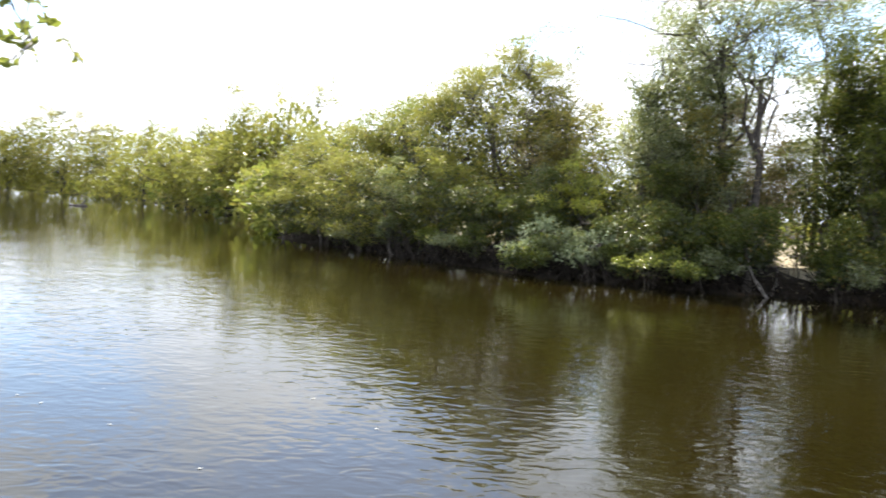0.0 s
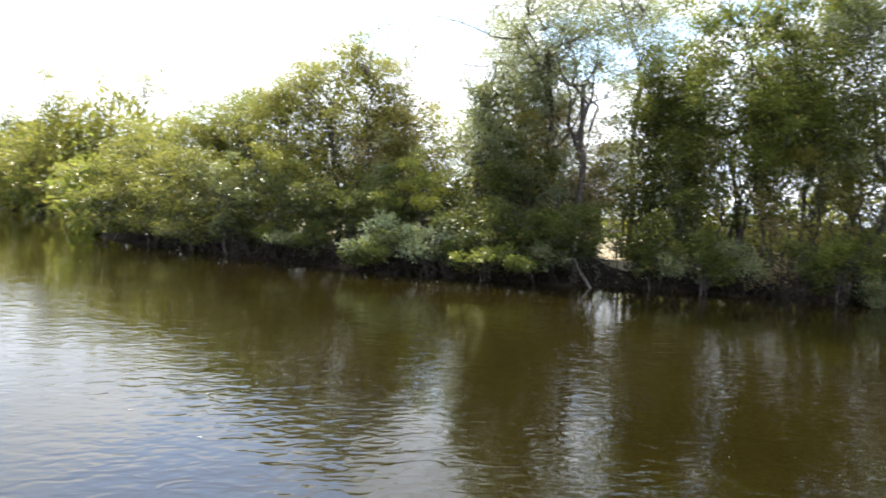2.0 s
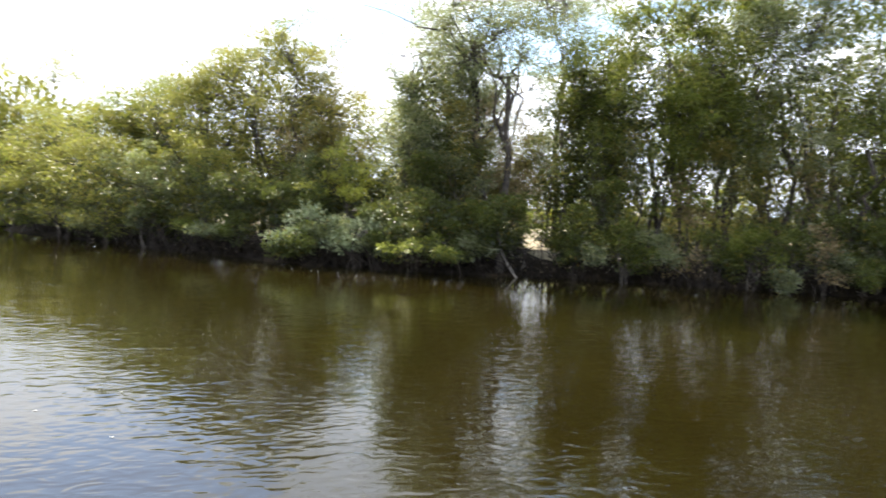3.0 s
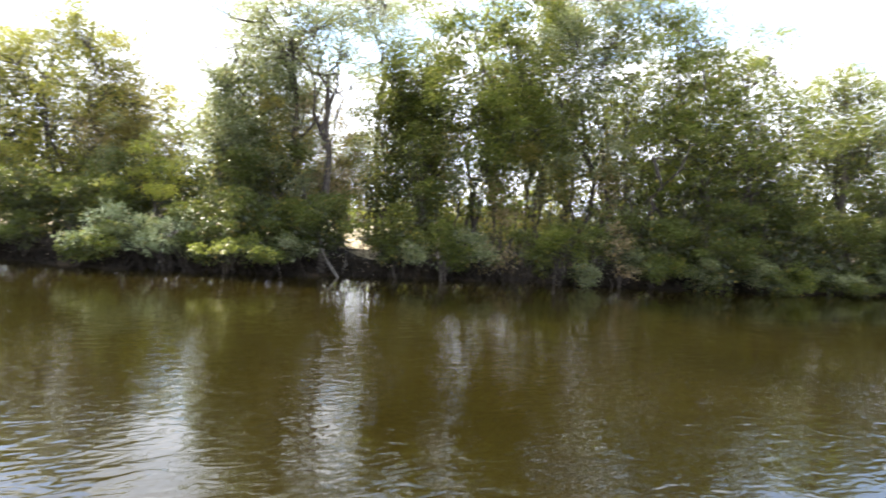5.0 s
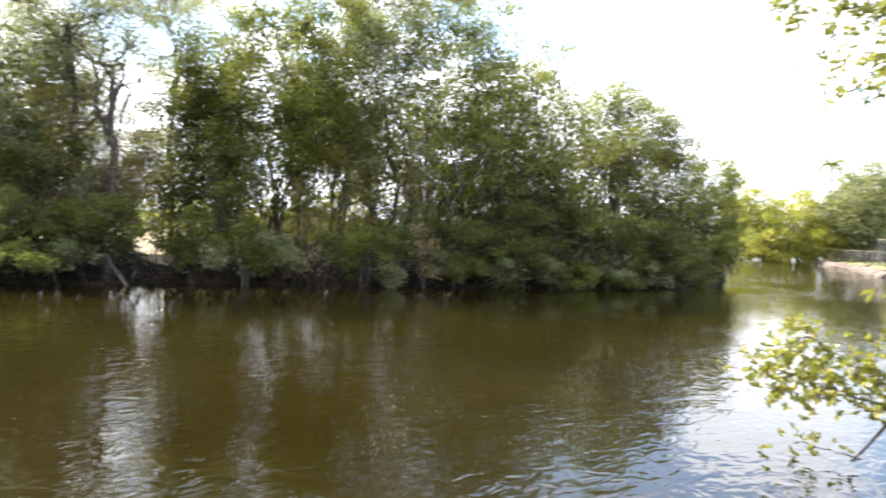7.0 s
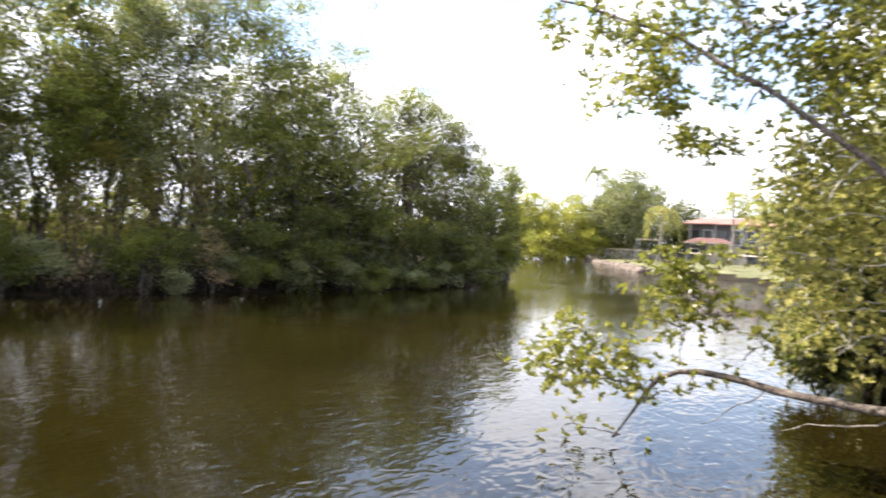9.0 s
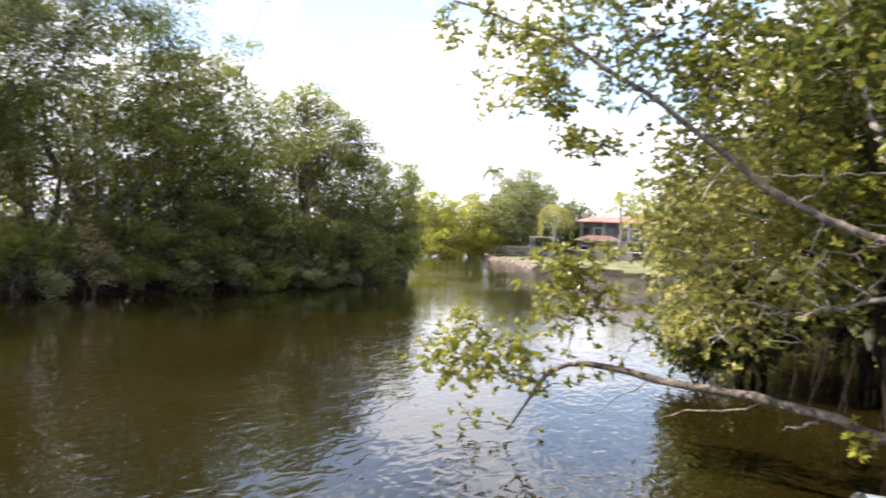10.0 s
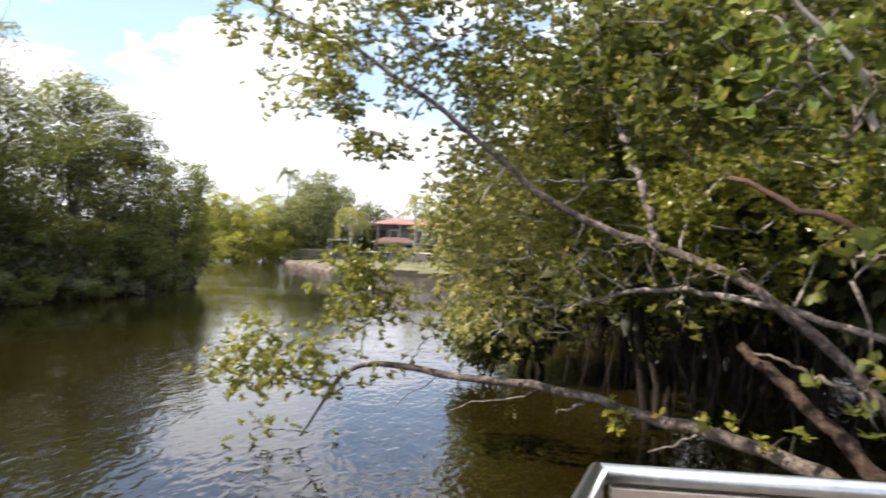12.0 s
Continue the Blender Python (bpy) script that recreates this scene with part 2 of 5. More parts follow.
def bm_mesh(name, bm, mat, smooth=False):
    me = bpy.data.meshes.new(name)
    bm.to_mesh(me)
    bm.free()
    me.materials.append(mat)
    if smooth:
        me.polygons.foreach_set("use_smooth", np.ones(len(me.polygons), bool))
    return me


def box(bm, lo, hi, bevel=0.0):
    made = bmesh.ops.create_cube(bm, size=1.0)
    lo, hi = Vector(lo), Vector(hi)
    bmesh.ops.transform(bm, verts=made["verts"], matrix=Matrix.Translation((lo + hi) / 2) @ Matrix.Diagonal((*(hi - lo), 1)))
    if bevel:
        edges = list({e for v in made["verts"] for e in v.link_edges})
        bmesh.ops.bevel(bm, geom=edges, offset=bevel, segments=1, affect="EDGES")


def box_mesh(name, lo, hi, mat, bevel=0.0):
    bm = bmesh.new()
    box(bm, lo, hi, bevel)
    return bm_mesh(name, bm, mat)


def unit(v):
    return v / np.maximum(np.linalg.norm(v, axis=-1, keepdims=True), 1e-9)


def tube(points, radii, sides=6):
    """Corners and triangles of a tapered tube along points, closed at both ends."""
    p, r = np.asarray(points, float), np.asarray(radii, float)
    ahead = unit(np.gradient(p, axis=0))
    side = unit(np.cross(ahead, np.where(np.abs(ahead[:, 2:3]) > 0.9, [[1.0, 0, 0]], [[0, 0, 1.0]])))
    over = np.cross(side, ahead)
    a = np.arange(sides) * 2 * np.pi / sides
    ring = p[:, None] + r[:, None, None] * (np.cos(a)[None, :, None] * side[:, None] + np.sin(a)[None, :, None] * over[:, None])
    n, k = len(p), np.arange(sides)
    tris = []
    for i in range(n - 1):
        q, s, t, u = i * sides + k, i * sides + (k + 1) % sides, (i + 1) * sides + (k + 1) % sides, (i + 1) * sides + k
        tris += [np.stack([q, s, t], 1), np.stack([q, t, u], 1)]
    tris.append(np.stack([np.full(sides, n * sides), (k + 1) % sides, k], 1))
    tris.append(np.stack([np.full(sides, n * sides + 1), (n - 1) * sides + k, (n - 1) * sides + (k + 1) % sides], 1))
    return np.concatenate([ring.reshape(-1, 3), p[:1], p[-1:]]), np.concatenate(tris)


class Heap:
    """Collects pieces of mesh into one."""

    def __init__(self):
        self.verts, self.tris, self.count = [], [], 0

    def add(self, piece):
        v, t = piece
        self.verts.append(v), self.tris.append(t + self.count)
        self.count += len(v)

    def mesh(self, name, mat, smooth=False):
        return mesh_of(name, np.concatenate(self.verts), np.concatenate(self.tris), mat, smooth)


def bent(a, b, rng, steps=6, wobble=0.08, sag=0.0):
    """A crooked way from a to b."""
    a, b = np.asarray(a, float), np.asarray(b, float)
    s = np.linspace(0, 1, steps)[:, None]
    length = np.linalg.norm(b - a)
    free = np.cumsum(rng.normal(0, 1, (steps, 3)), axis=0)
    free -= s * free[-1]
    out = a + (b - a) * s + free * length * wobble / steps**0.5
    out[:, 2] += sag * length * 4 * (s * (1 - s))[:, 0]
    out[0], out[-1] = a, b
    return out


def resample(points, n):
    p = np.asarray(points, float)
    d = np.concatenate([[0], np.cumsum(np.linalg.norm(np.diff(p, axis=0), axis=1))])
    s = np.linspace(0, d[-1], n)
    return np.stack([np.interp(s, d, p[:, i]) for i in range(3)], 1)


SMALL_LEAF = (np.array([[0, 0, 0], [-0.5, 0.5, 0.10], [0, 1, -0.04], [0.5, 0.5, 0.10]]), np.array([[0, 3, 2], [0, 2, 1]]))
BROAD_LEAF = (
    np.array([[0, 0, 0], [-0.44, 0.36, 0.10], [-0.36, 0.76, 0.07], [0, 1, -0.06], [0.36, 0.76, 0.07], [0.44, 0.36, 0.10]]),
    np.array([[0, 3, 1], [1, 3, 2], [0, 5, 3], [5, 4, 3]]),
)


def leaves(centres, ways, rng, length, aspect=0.5, upward=0.8, shape=SMALL_LEAF, spread=0.8):
    """Corners and triangles of many leaves; each points along its way and turns its face mostly upwards."""
    n = len(centres)
    along = unit(ways + rng.normal(0, spread, (n, 3)))
    face = unit(rng.normal(0, 0.6, (n, 3)) + [0, 0, upward])
    across = unit(np.cross(along, face))
    face = np.cross(across, along)
    size = length * rng.uniform(0.65, 1.25, (n, 1, 1))
    v, t = shape
    verts = centres[:, None] + size * (v[None, :, 0:1] * aspect * across[:, None] + v[None, :, 1:2] * along[:, None] + v[None, :, 2:3] * aspect * face[:, None])
    tris = t[None] + (np.arange(n) * len(v))[:, None, None]
    return verts.reshape(-1, 3), tris.reshape(-1, 3)


def rosettes(centres, radii, counts, rng, length, heart, **more):
    """Leaves in small rosettes at twig ends, as mangroves carry them."""
    which = np.repeat(np.arange(len(centres)), np.maximum(1, np.asarray(counts) // 7))
    off = unit(rng.normal(0, 1, (len(which), 3))) * rng.uniform(0.1, 1.0, (len(which), 1)) ** 0.6
    hub = np.asarray(centres)[which] + off * np.asarray(radii)[which][:, None] * [1, 1, 0.8]
    axis = unit(off * 0.6 + rng.normal(0, 0.35, off.shape) + [0, 0, 0.9])
    a = np.arange(7) * 2.4
    side = unit(np.cross(axis, rng.normal(0, 1, axis.shape)))
    over = np.cross(axis, side)
    ring = np.cos(a)[None, :, None] * side[:, None] + np.sin(a)[None, :, None] * over[:, None]
    ways = (ring * 1.0 + axis[:, None] * np.linspace(0.9, 0.1, 7)[None, :, None]).reshape(-1, 3)
    return leaves(np.repeat(hub, 7, 0), ways, rng, length, spread=0.22, **more)


def clump_leaves(centres, radii, counts, rng, length, heart, **more):
    """Leaves in loose tufts round the centres."""
    which = np.repeat(np.arange(len(centres)), counts)
    off = rng.normal(0, 1, (len(which), 3))
    off = unit(off) * rng.uniform(0.15, 1.0, (len(which), 1)) ** 0.6
    off[:, 2] *= 0.62
    at = np.asarray(centres)[which] + off * np.asarray(radii)[which][:, None]
    ways = off + 0.35 * unit(at - heart)
    return leaves(at, ways, rng, length, **more)


def bearing(degrees, distance, z=0.0):
    """A place by its bearing (to the left of straight ahead) and its distance from the landing."""
    return Vector((-distance * math.sin(radians(degrees)), distance * math.cos(radians(degrees)), z))


def tree(name, base, top, spread, low, mat, leaf, tufts, per_tuft, label, seed, group="", bark=BARK_DARK, stems=1, trunk=0.16, deep=0.85, tuft=0.62, lean=(0, 0), category="tree", limbs=6, aspect=0.5, upward=0.8, hollow=2.5, bare=0.0, core=0, core_leaf=0.24, core_mat=None, clump=2.6):
    """A tree or shrub: trunk, crooked limbs with twigs, and a crown of leaf tufts with gaps. Heights are over the ground."""
    rng = np.random.default_rng(seed)
    root = thing(name, base, label, category, group)
    mid, half = (top + low) / 2, (top - low) / 2
    heart = np.array([lean[0], lean[1], mid])
    boughs = max(4, int(tufts / clump))
    hub = unit(rng.normal(0, 1, (boughs, 3))) * rng.uniform(0, 1, (boughs, 1)) ** (1 / hollow)
    hub *= 1 + 0.08 * rng.normal(0, 1, (boughs, 1))
    ball = hub[rng.integers(0, boughs, tufts)] + rng.normal(0, 1, (tufts, 3)) * [0.22, 0.22, 0.13]
    narrow = 1 - 0.28 * np.clip(ball[:, 2:3], 0, 1)
    centres = heart + ball * [spread, spread * deep, half] * np.concatenate([narrow, narrow, np.ones_like(narrow)], 1)
    centres[:, 2] = np.clip(centres[:, 2], 0.15, None)
    fork = np.array([lean[0] * 0.5, lean[1] * 0.5, low + 0.25 * (top - low)])
    ends = centres[rng.choice(tufts, min(limbs, tufts), replace=False)]
    owner = np.argmin(np.linalg.norm(centres[:, None] - ends[None], axis=2), axis=1)
    starts = []
    for s in range(stems):
        foot = np.array([rng.normal(0, 0.10 * spread), rng.normal(0, 0.10 * spread), -0.25]) if stems > 1 else np.array([0, 0, -0.25])
        head = fork + (rng.normal(0, 0.16, 3) * [spread, spread, 0.8 * half] if stems > 1 else 0)
        way = bent(foot, head, rng, 8, 0.10)
        size = trunk * (0.7 if stems > 1 and s else 1.0)
        part("trunk", mesh_of("trunk", *tube(way, np.linspace(size * 1.25, size * 0.6, 8), 8), bark, True), root)
        starts.append(way)
    for i, end in enumerate(ends):
        heap = Heap()
        way0 = starts[i % stems]
        a = way0[rng.integers(4, 8)]
        way = bent(a, end, rng, 8, 0.16, 0.04)
        heap.add(tube(way, np.linspace(trunk * 0.42, trunk * 0.09, 8), 5))
        for c in centres[owner == i]:
            near = way[np.clip(np.argmin(np.linalg.norm(way - c, axis=1)) - rng.integers(0, 2), 0, 7)]
            if np.linalg.norm(near - c) > 0.05:
                heap.add(tube(bent(near, c, rng, 4, 0.18), np.linspace(trunk * 0.16, trunk * 0.04, 4), 3))
        part("limb", heap.mesh("limb", bark, True), root)
    full = rng.uniform(0, 1, tufts) > bare
    counts = (per_tuft * rng.uniform(0.4, 1.6, tufts) * full).astype(int)
    part("crown", mesh_of("crown", *clump_leaves(centres, tuft * rng.uniform(0.6, 1.35, tufts), counts, rng, leaf, heart, aspect=aspect, upward=upward), mat), root)
    # unless core_mat is given, larger leaves coloured as the crown's inner shade
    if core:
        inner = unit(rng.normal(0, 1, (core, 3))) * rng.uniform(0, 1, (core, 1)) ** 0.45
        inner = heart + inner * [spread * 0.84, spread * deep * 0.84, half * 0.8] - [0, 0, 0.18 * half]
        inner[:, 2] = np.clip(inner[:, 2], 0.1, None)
        part("inner_foliage", mesh_of("inner_foliage", *leaves(inner, inner - heart, rng, core_leaf, 0.55, 0.3), core_mat or LEAF_INNER_SHADE), root, "" if core_mat else "larger leaves coloured dark as the crown's inner shade")
    return root


# ---- river, banks and ground ----
FAR_BANK = [(-190, 240), (-110, 165), (-64, 118), (-41, 96), (-28, 76), (-17, 60), (-7.6, 35), (-3, 29.6), (0, 26.6), (3.5, 23.5), (6.8, 21.9), (11.2, 21.1), (16.5, 19.5), (20, 17.5), (24.2, 16.0), (33, 13.6), (40, 14.2), (46, 18), (60, 24), (84, 30), (110, 38), (150, 60), (220, 90)]
NEAR_BANK = [(230, 70), (160, 44), (126, 33), (104, 24), (88, 17.2), (71, 12), (67, 5), (60, 0), (50, -2), (35, -2.8), (22, -4.6), (17, -7.6), (12.5, -9.6), (8, -10), (4, -8.4), (3, -3.6), (-5, -3.4), (-25, 4), (-50, 28), (-85, 70), (-140, 130), (-230, 215)]
RIVER = np.array(FAR_BANK + NEAR_BANK, float)


def river_distance(x, y):
    """Metres to the water's edge, positive on land."""
    p = np.stack([x, y], -1)
    best = np.full(x.shape, 1e9)
    inside = np.zeros(x.shape, bool)
    for a, b in zip(RIVER, np.roll(RIVER, -1, 0)):
        ab = b - a
        s = np.clip(((p - a) @ ab) / (ab @ ab), 0, 1)
        best = np.minimum(best, np.linalg.norm(p - a - s[..., None] * ab, axis=-1))
        cross = ((a[1] > y) != (b[1] > y)) & (x < (b[0] - a[0]) * (y - a[1]) / (b[1] - a[1] + 1e-12) + a[0])
        inside ^= cross
    return np.where(inside, -best, best)


def ground_height(x, y):
    x, y = np.asarray(x, float), np.asarray(y, float)
    s = river_distance(x, y) + 0.35 * np.sin(x * 1.3 + 0.7 * y) + 0.25 * np.sin(2.9 * x - 1.7 * y)
    z = np.interp(s, [-6, -1.5, 0, 0.9, 2.5, 10, 40, 400], [-1.6, -0.7, 0.0, 0.20, 0.45, 0.75, 1.0, 1.4])
    return z + np.where(s > 0.3, 0.07 * np.sin(x * 0.9) * np.cos(y * 1.1) + 0.05 * np.sin(2.3 * x + 1.9 * y), 0)


def on_ground(degrees, distance):
    p = bearing(degrees, distance)
    p.z = float(ground_height(p.x, p.y))
    return p


def edge(degrees, start=12.0):
    """The distance at which the far bank begins along a bearing."""
    d = np.arange(start, 220, 0.5)
    s = river_distance(-d * math.sin(radians(degrees)), d * math.cos(radians(degrees)))
    land = np.nonzero(s > 0)[0]
    return float(d[land[0]]) if len(land) else 220.0


def make_ground():
    far = np.array([60, 140, 300, 700, 1600, 3000], float)
    xs = np.concatenate([-90 - far[::-1], np.arange(-90, -20, 2.0), np.arange(-20, 52, 0.6), np.arange(52, 130, 2.0), 130 + far])
    ys = np.concatenate([-40 - far[::-1], np.arange(-40, -12, 2.0), np.arange(-12, 44, 0.6), np.arange(44, 150, 2.5), 150 + far])
    gx, gy = np.meshgrid(xs, ys)
    gz = ground_height(gx, gy)
    w, h = len(xs), len(ys)
    i = (np.arange(h - 1)[:, None] * w + np.arange(w - 1)[None]).ravel()
    tris = np.concatenate([np.stack([i, i + 1, i + w + 1], 1), np.stack([i, i + w + 1, i + w], 1)])
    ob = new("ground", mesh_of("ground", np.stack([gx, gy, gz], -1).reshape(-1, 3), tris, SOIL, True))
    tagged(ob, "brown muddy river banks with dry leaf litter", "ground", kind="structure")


make_ground()
sheet = [(-400, -120, 0), (400, -120, 0), (400, 400, 0), (-400, 400, 0)]
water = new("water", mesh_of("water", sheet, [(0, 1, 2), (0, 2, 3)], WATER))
tagged(water, "calm tea-brown river water mirroring sky and trees", "water", kind="structure")


# ---- trees along the far bank ----
def by_angle(distance, degrees):
    return EYE + distance * math.tan(radians(degrees))


FAR = "mangroves along the far bank"


def bank_tree(degrees, distance, top_angle, spread, low, mat, leaf, tufts, per_tuft, label, seed, **more):
    """A mangrove by its bearing, its distance and the angle of its top over the horizon."""
    base = on_ground(degrees, distance)
    return tree("mangrove_tree", base, by_angle(distance, top_angle) + 0.5 - base.z, spread, low, mat, 0.86 * leaf, int(1.3 * tufts), int(0.74 * per_tuft), label, seed, **{"group": FAR, "core_leaf": 0.19, **more})


bank_tree(10.3, 38.5, 4.8, 3.0, 0.4, LEAF_OLIVE, 0.17, 90, 150, "low spreading olive-green mangrove over the water", 11, stems=3, core=900)
bank_tree(6.6, 35.0, 6.6, 2.8, 0.4, LEAF_OLIVE, 0.16, 100, 150, "broad olive-green mangrove on a muddy bank", 12, stems=3, core=1000)
bank_tree(3.4, 34.5, 8.5, 2.6, 0.4, LEAF_GREEN, 0.15, 100, 150, "deep green mangrove behind lower shrubs", 13, stems=2, core=1200)
bank_tree(0.0, 32.0, 10.0, 2.9, 0.3, LEAF_OLIVE, 0.14, 140, 160, "olive-green mangrove with a rounded crown", 14, stems=3, core=1600)
bank_tree(-4.8, 31.5, 13.7, 2.9, 0.3, LEAF_OLIVE, 0.14, 170, 160, "tall olive-green mangrove with a domed crown", 15, stems=3, core=1800)
bank_tree(-9.3, 31.0, 10.8, 1.9, 0.5, LEAF_RUST, 0.14, 130, 140, "mangrove with rusty yellow leaves and bare twigs", 16, stems=2, core=500)
bank_tree(-13.0, 31.0, 7.0, 1.5, 0.3, LEAF_YELLOW, 0.14, 40, 130, "small yellow-green tree behind the bank", 17, core=200)
bank_tree(-16.9, 26.6, 13.6, 1.5, 0.3, LEAF_GREY, 0.13, 130, 170, "dense grey-green mangrove beside a gap", 18, stems=2, core=1200)
bank_tree(-18.8, 28.0, 16.4, 1.9, 0.6, LEAF_GREY, 0.13, 110, 120, "grey-green tree with an open crown", 19, core=700)
bank_tree(-22.4, 27.0, 19.5, 3.8, 5.6, LEAF_GREY, 0.12, 210, 120, "tall forked tree with a thin open crown and dark trunk", 20, stems=2, trunk=0.14, limbs=14, tuft=0.7)
bank_tree(-21.0, 28.0, 10.6, 1.9, 0.3, LEAF_GREY, 0.13, 110, 150, "dark green understorey tree with brown twigs", 32, stems=3, trunk=0.08, core=800)
bank_tree(-24.0, 29.6, 9.4, 1.5, 0.3, LEAF_DRY, 0.13, 44, 110, "thin rusty understorey tree", 33, stems=2, trunk=0.06)
bank_tree(-28.9, 27.6, 13.6, 1.45, 0.3, LEAF_DARK, 0.13, 110, 150, "slim dark green mangrove beside the gap", 34, stems=2, trunk=0.08, core=900)
bank_tree(-25.4, 29.5, 5.0, 1.3, 1.6, LEAF_RUST, 0.12, 70, 90, "thin rusty brown tree in the gap", 36, stems=2, trunk=0.07)
bank_tree(-26.8, 30.0, 5.6, 1.3, 1.4, LEAF_GREY, 0.13, 64, 90, "thin grey-green understorey tree in the gap", 35, stems=2, trunk=0.06)
bank_tree(-27.4, 30.5, 18.4, 2.2, 6.4, LEAF_GREY, 0.13, 80, 90, "slender tree with a thin grey-green crown", 21, limbs=9, trunk=0.10)
bank_tree(-31.2, 27.8, 15.6, 1.9, 0.8, LEAF_GREEN, 0.15, 110, 140, "green mangrove with slim stems", 22, stems=2, core=1600)
bank_tree(-35.3, 27.2, 18.8, 2.6, 1.6, LEAF_GREEN, 0.155, 200, 160, "tall bright green mangrove with a full crown", 23, stems=3, trunk=0.10, core=1800, clump=4.0)
bank_tree(-39.8, 28.6, 21.4, 2.5, 2.0, LEAF_GREEN, 0.155, 180, 120, "tall green tree with gaps in its crown", 24, stems=3, trunk=0.09, limbs=8, core=1100, clump=4.6)
bank_tree(-43.8, 29.0, 21.4, 2.8, 1.8, LEAF_GREY, 0.15, 200, 125, "tall grey-green tree with an airy pale crown", 25, stems=3, trunk=0.10, limbs=9, core=1100, clump=4.6)
bank_tree(-48.2, 29.5, 20.2, 2.8, 1.4, LEAF_GREEN, 0.15, 190, 130, "tall green tree with an airy crown", 26, stems=3, trunk=0.10, limbs=9, core=1400, clump=4.6)
bank_tree(-52.6, 30.5, 17.6, 2.5, 0.4, LEAF_GREEN, 0.14, 150, 150, "broad green mangrove leaning over the water", 27, stems=3, core=2200)
bank_tree(-57.0, 32.0, 14.4, 2.5, 0.3, LEAF_GREEN, 0.14, 140, 150, "deep green mangrove leaning over the water", 28, stems=3, core=2200)
bank_tree(-61.8, 35.4, 12.3, 2.4, 3.2, LEAF_GREEN, 0.14, 120, 150, "green mangrove with a ragged top", 29, stems=2, core=2200)
bank_tree(-65.2, 38.4, 10.3, 2.2, 0.3, LEAF_DARK, 0.15, 120, 150, "dark green mangrove at the river bend", 30, stems=3, core=2000)
bank_tree(-68.3, 44.0, 7.8, 1.6, 0.3, LEAF_GREEN, 0.16, 70, 150, "lower green mangrove at the river bend", 31, stems=2, core=600)
bank_tree(-70.0, 45.4, 6.6, 1.5, 0.3, LEAF_GREEN, 0.15, 60, 150, "low green mangrove at the tip of the bank", 37, stems=2, core=700)
# a second row behind, its shade put mostly into dark leaves
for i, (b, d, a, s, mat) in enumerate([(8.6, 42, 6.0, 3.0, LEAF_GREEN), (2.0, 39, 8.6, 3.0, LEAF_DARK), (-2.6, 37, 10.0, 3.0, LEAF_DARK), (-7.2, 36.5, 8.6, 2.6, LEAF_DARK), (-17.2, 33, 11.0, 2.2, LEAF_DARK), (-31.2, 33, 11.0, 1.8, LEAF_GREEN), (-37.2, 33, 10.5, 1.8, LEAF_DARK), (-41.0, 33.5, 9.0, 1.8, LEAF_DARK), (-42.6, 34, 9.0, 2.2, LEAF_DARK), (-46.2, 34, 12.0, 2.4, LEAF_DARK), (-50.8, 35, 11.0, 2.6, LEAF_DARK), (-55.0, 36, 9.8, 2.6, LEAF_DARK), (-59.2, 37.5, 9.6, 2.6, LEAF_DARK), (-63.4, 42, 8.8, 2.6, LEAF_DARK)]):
    bank_tree(b, d, a, s, 2.6 if -47 < b < -30 else 1.4 if -52 < b < -47 else 0.4, mat, 0.20, 60 if -47 < b < -30 else 80, 50, "green mangrove standing behind others, shade put into its leaf tone", 140 + i, stems=2, core=500 if -47 < b < -30 else 1200)


# undergrowth behind the first row, mostly in dark leaves that stand in for shade
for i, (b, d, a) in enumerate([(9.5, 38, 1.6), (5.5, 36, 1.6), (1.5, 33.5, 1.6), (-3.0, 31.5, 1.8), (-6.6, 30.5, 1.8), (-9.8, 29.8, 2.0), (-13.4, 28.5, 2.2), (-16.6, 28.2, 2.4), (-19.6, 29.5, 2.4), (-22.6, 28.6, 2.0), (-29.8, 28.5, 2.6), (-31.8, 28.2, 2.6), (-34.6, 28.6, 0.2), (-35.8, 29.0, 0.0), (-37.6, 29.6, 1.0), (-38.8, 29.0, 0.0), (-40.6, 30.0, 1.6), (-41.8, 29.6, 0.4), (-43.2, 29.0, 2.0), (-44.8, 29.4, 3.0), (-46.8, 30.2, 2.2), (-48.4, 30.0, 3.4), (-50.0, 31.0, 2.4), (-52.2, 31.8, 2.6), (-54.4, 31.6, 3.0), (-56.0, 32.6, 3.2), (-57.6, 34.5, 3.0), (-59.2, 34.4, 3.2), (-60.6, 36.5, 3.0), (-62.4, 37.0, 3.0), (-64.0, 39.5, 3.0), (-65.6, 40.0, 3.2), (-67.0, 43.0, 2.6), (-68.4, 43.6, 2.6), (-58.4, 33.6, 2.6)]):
    bank_tree(b, d, a, 1.7, 0.0, (LEAF_RUST, LEAF_GREEN, LEAF_GREY)[i % 3] if -48 < b < -29 else LEAF_DARK, 0.13 if -48 < b < -29 else 0.16, 22 if -48 < b < -29 else 26, 80, "undergrowth among the mangroves, shade put into its leaf colour", 160 + i, stems=3, trunk=0.05, tuft=0.6, core=120 if -48 < b < -29 else 700, limbs=4, category="shrub", group="undergrowth on the far bank")


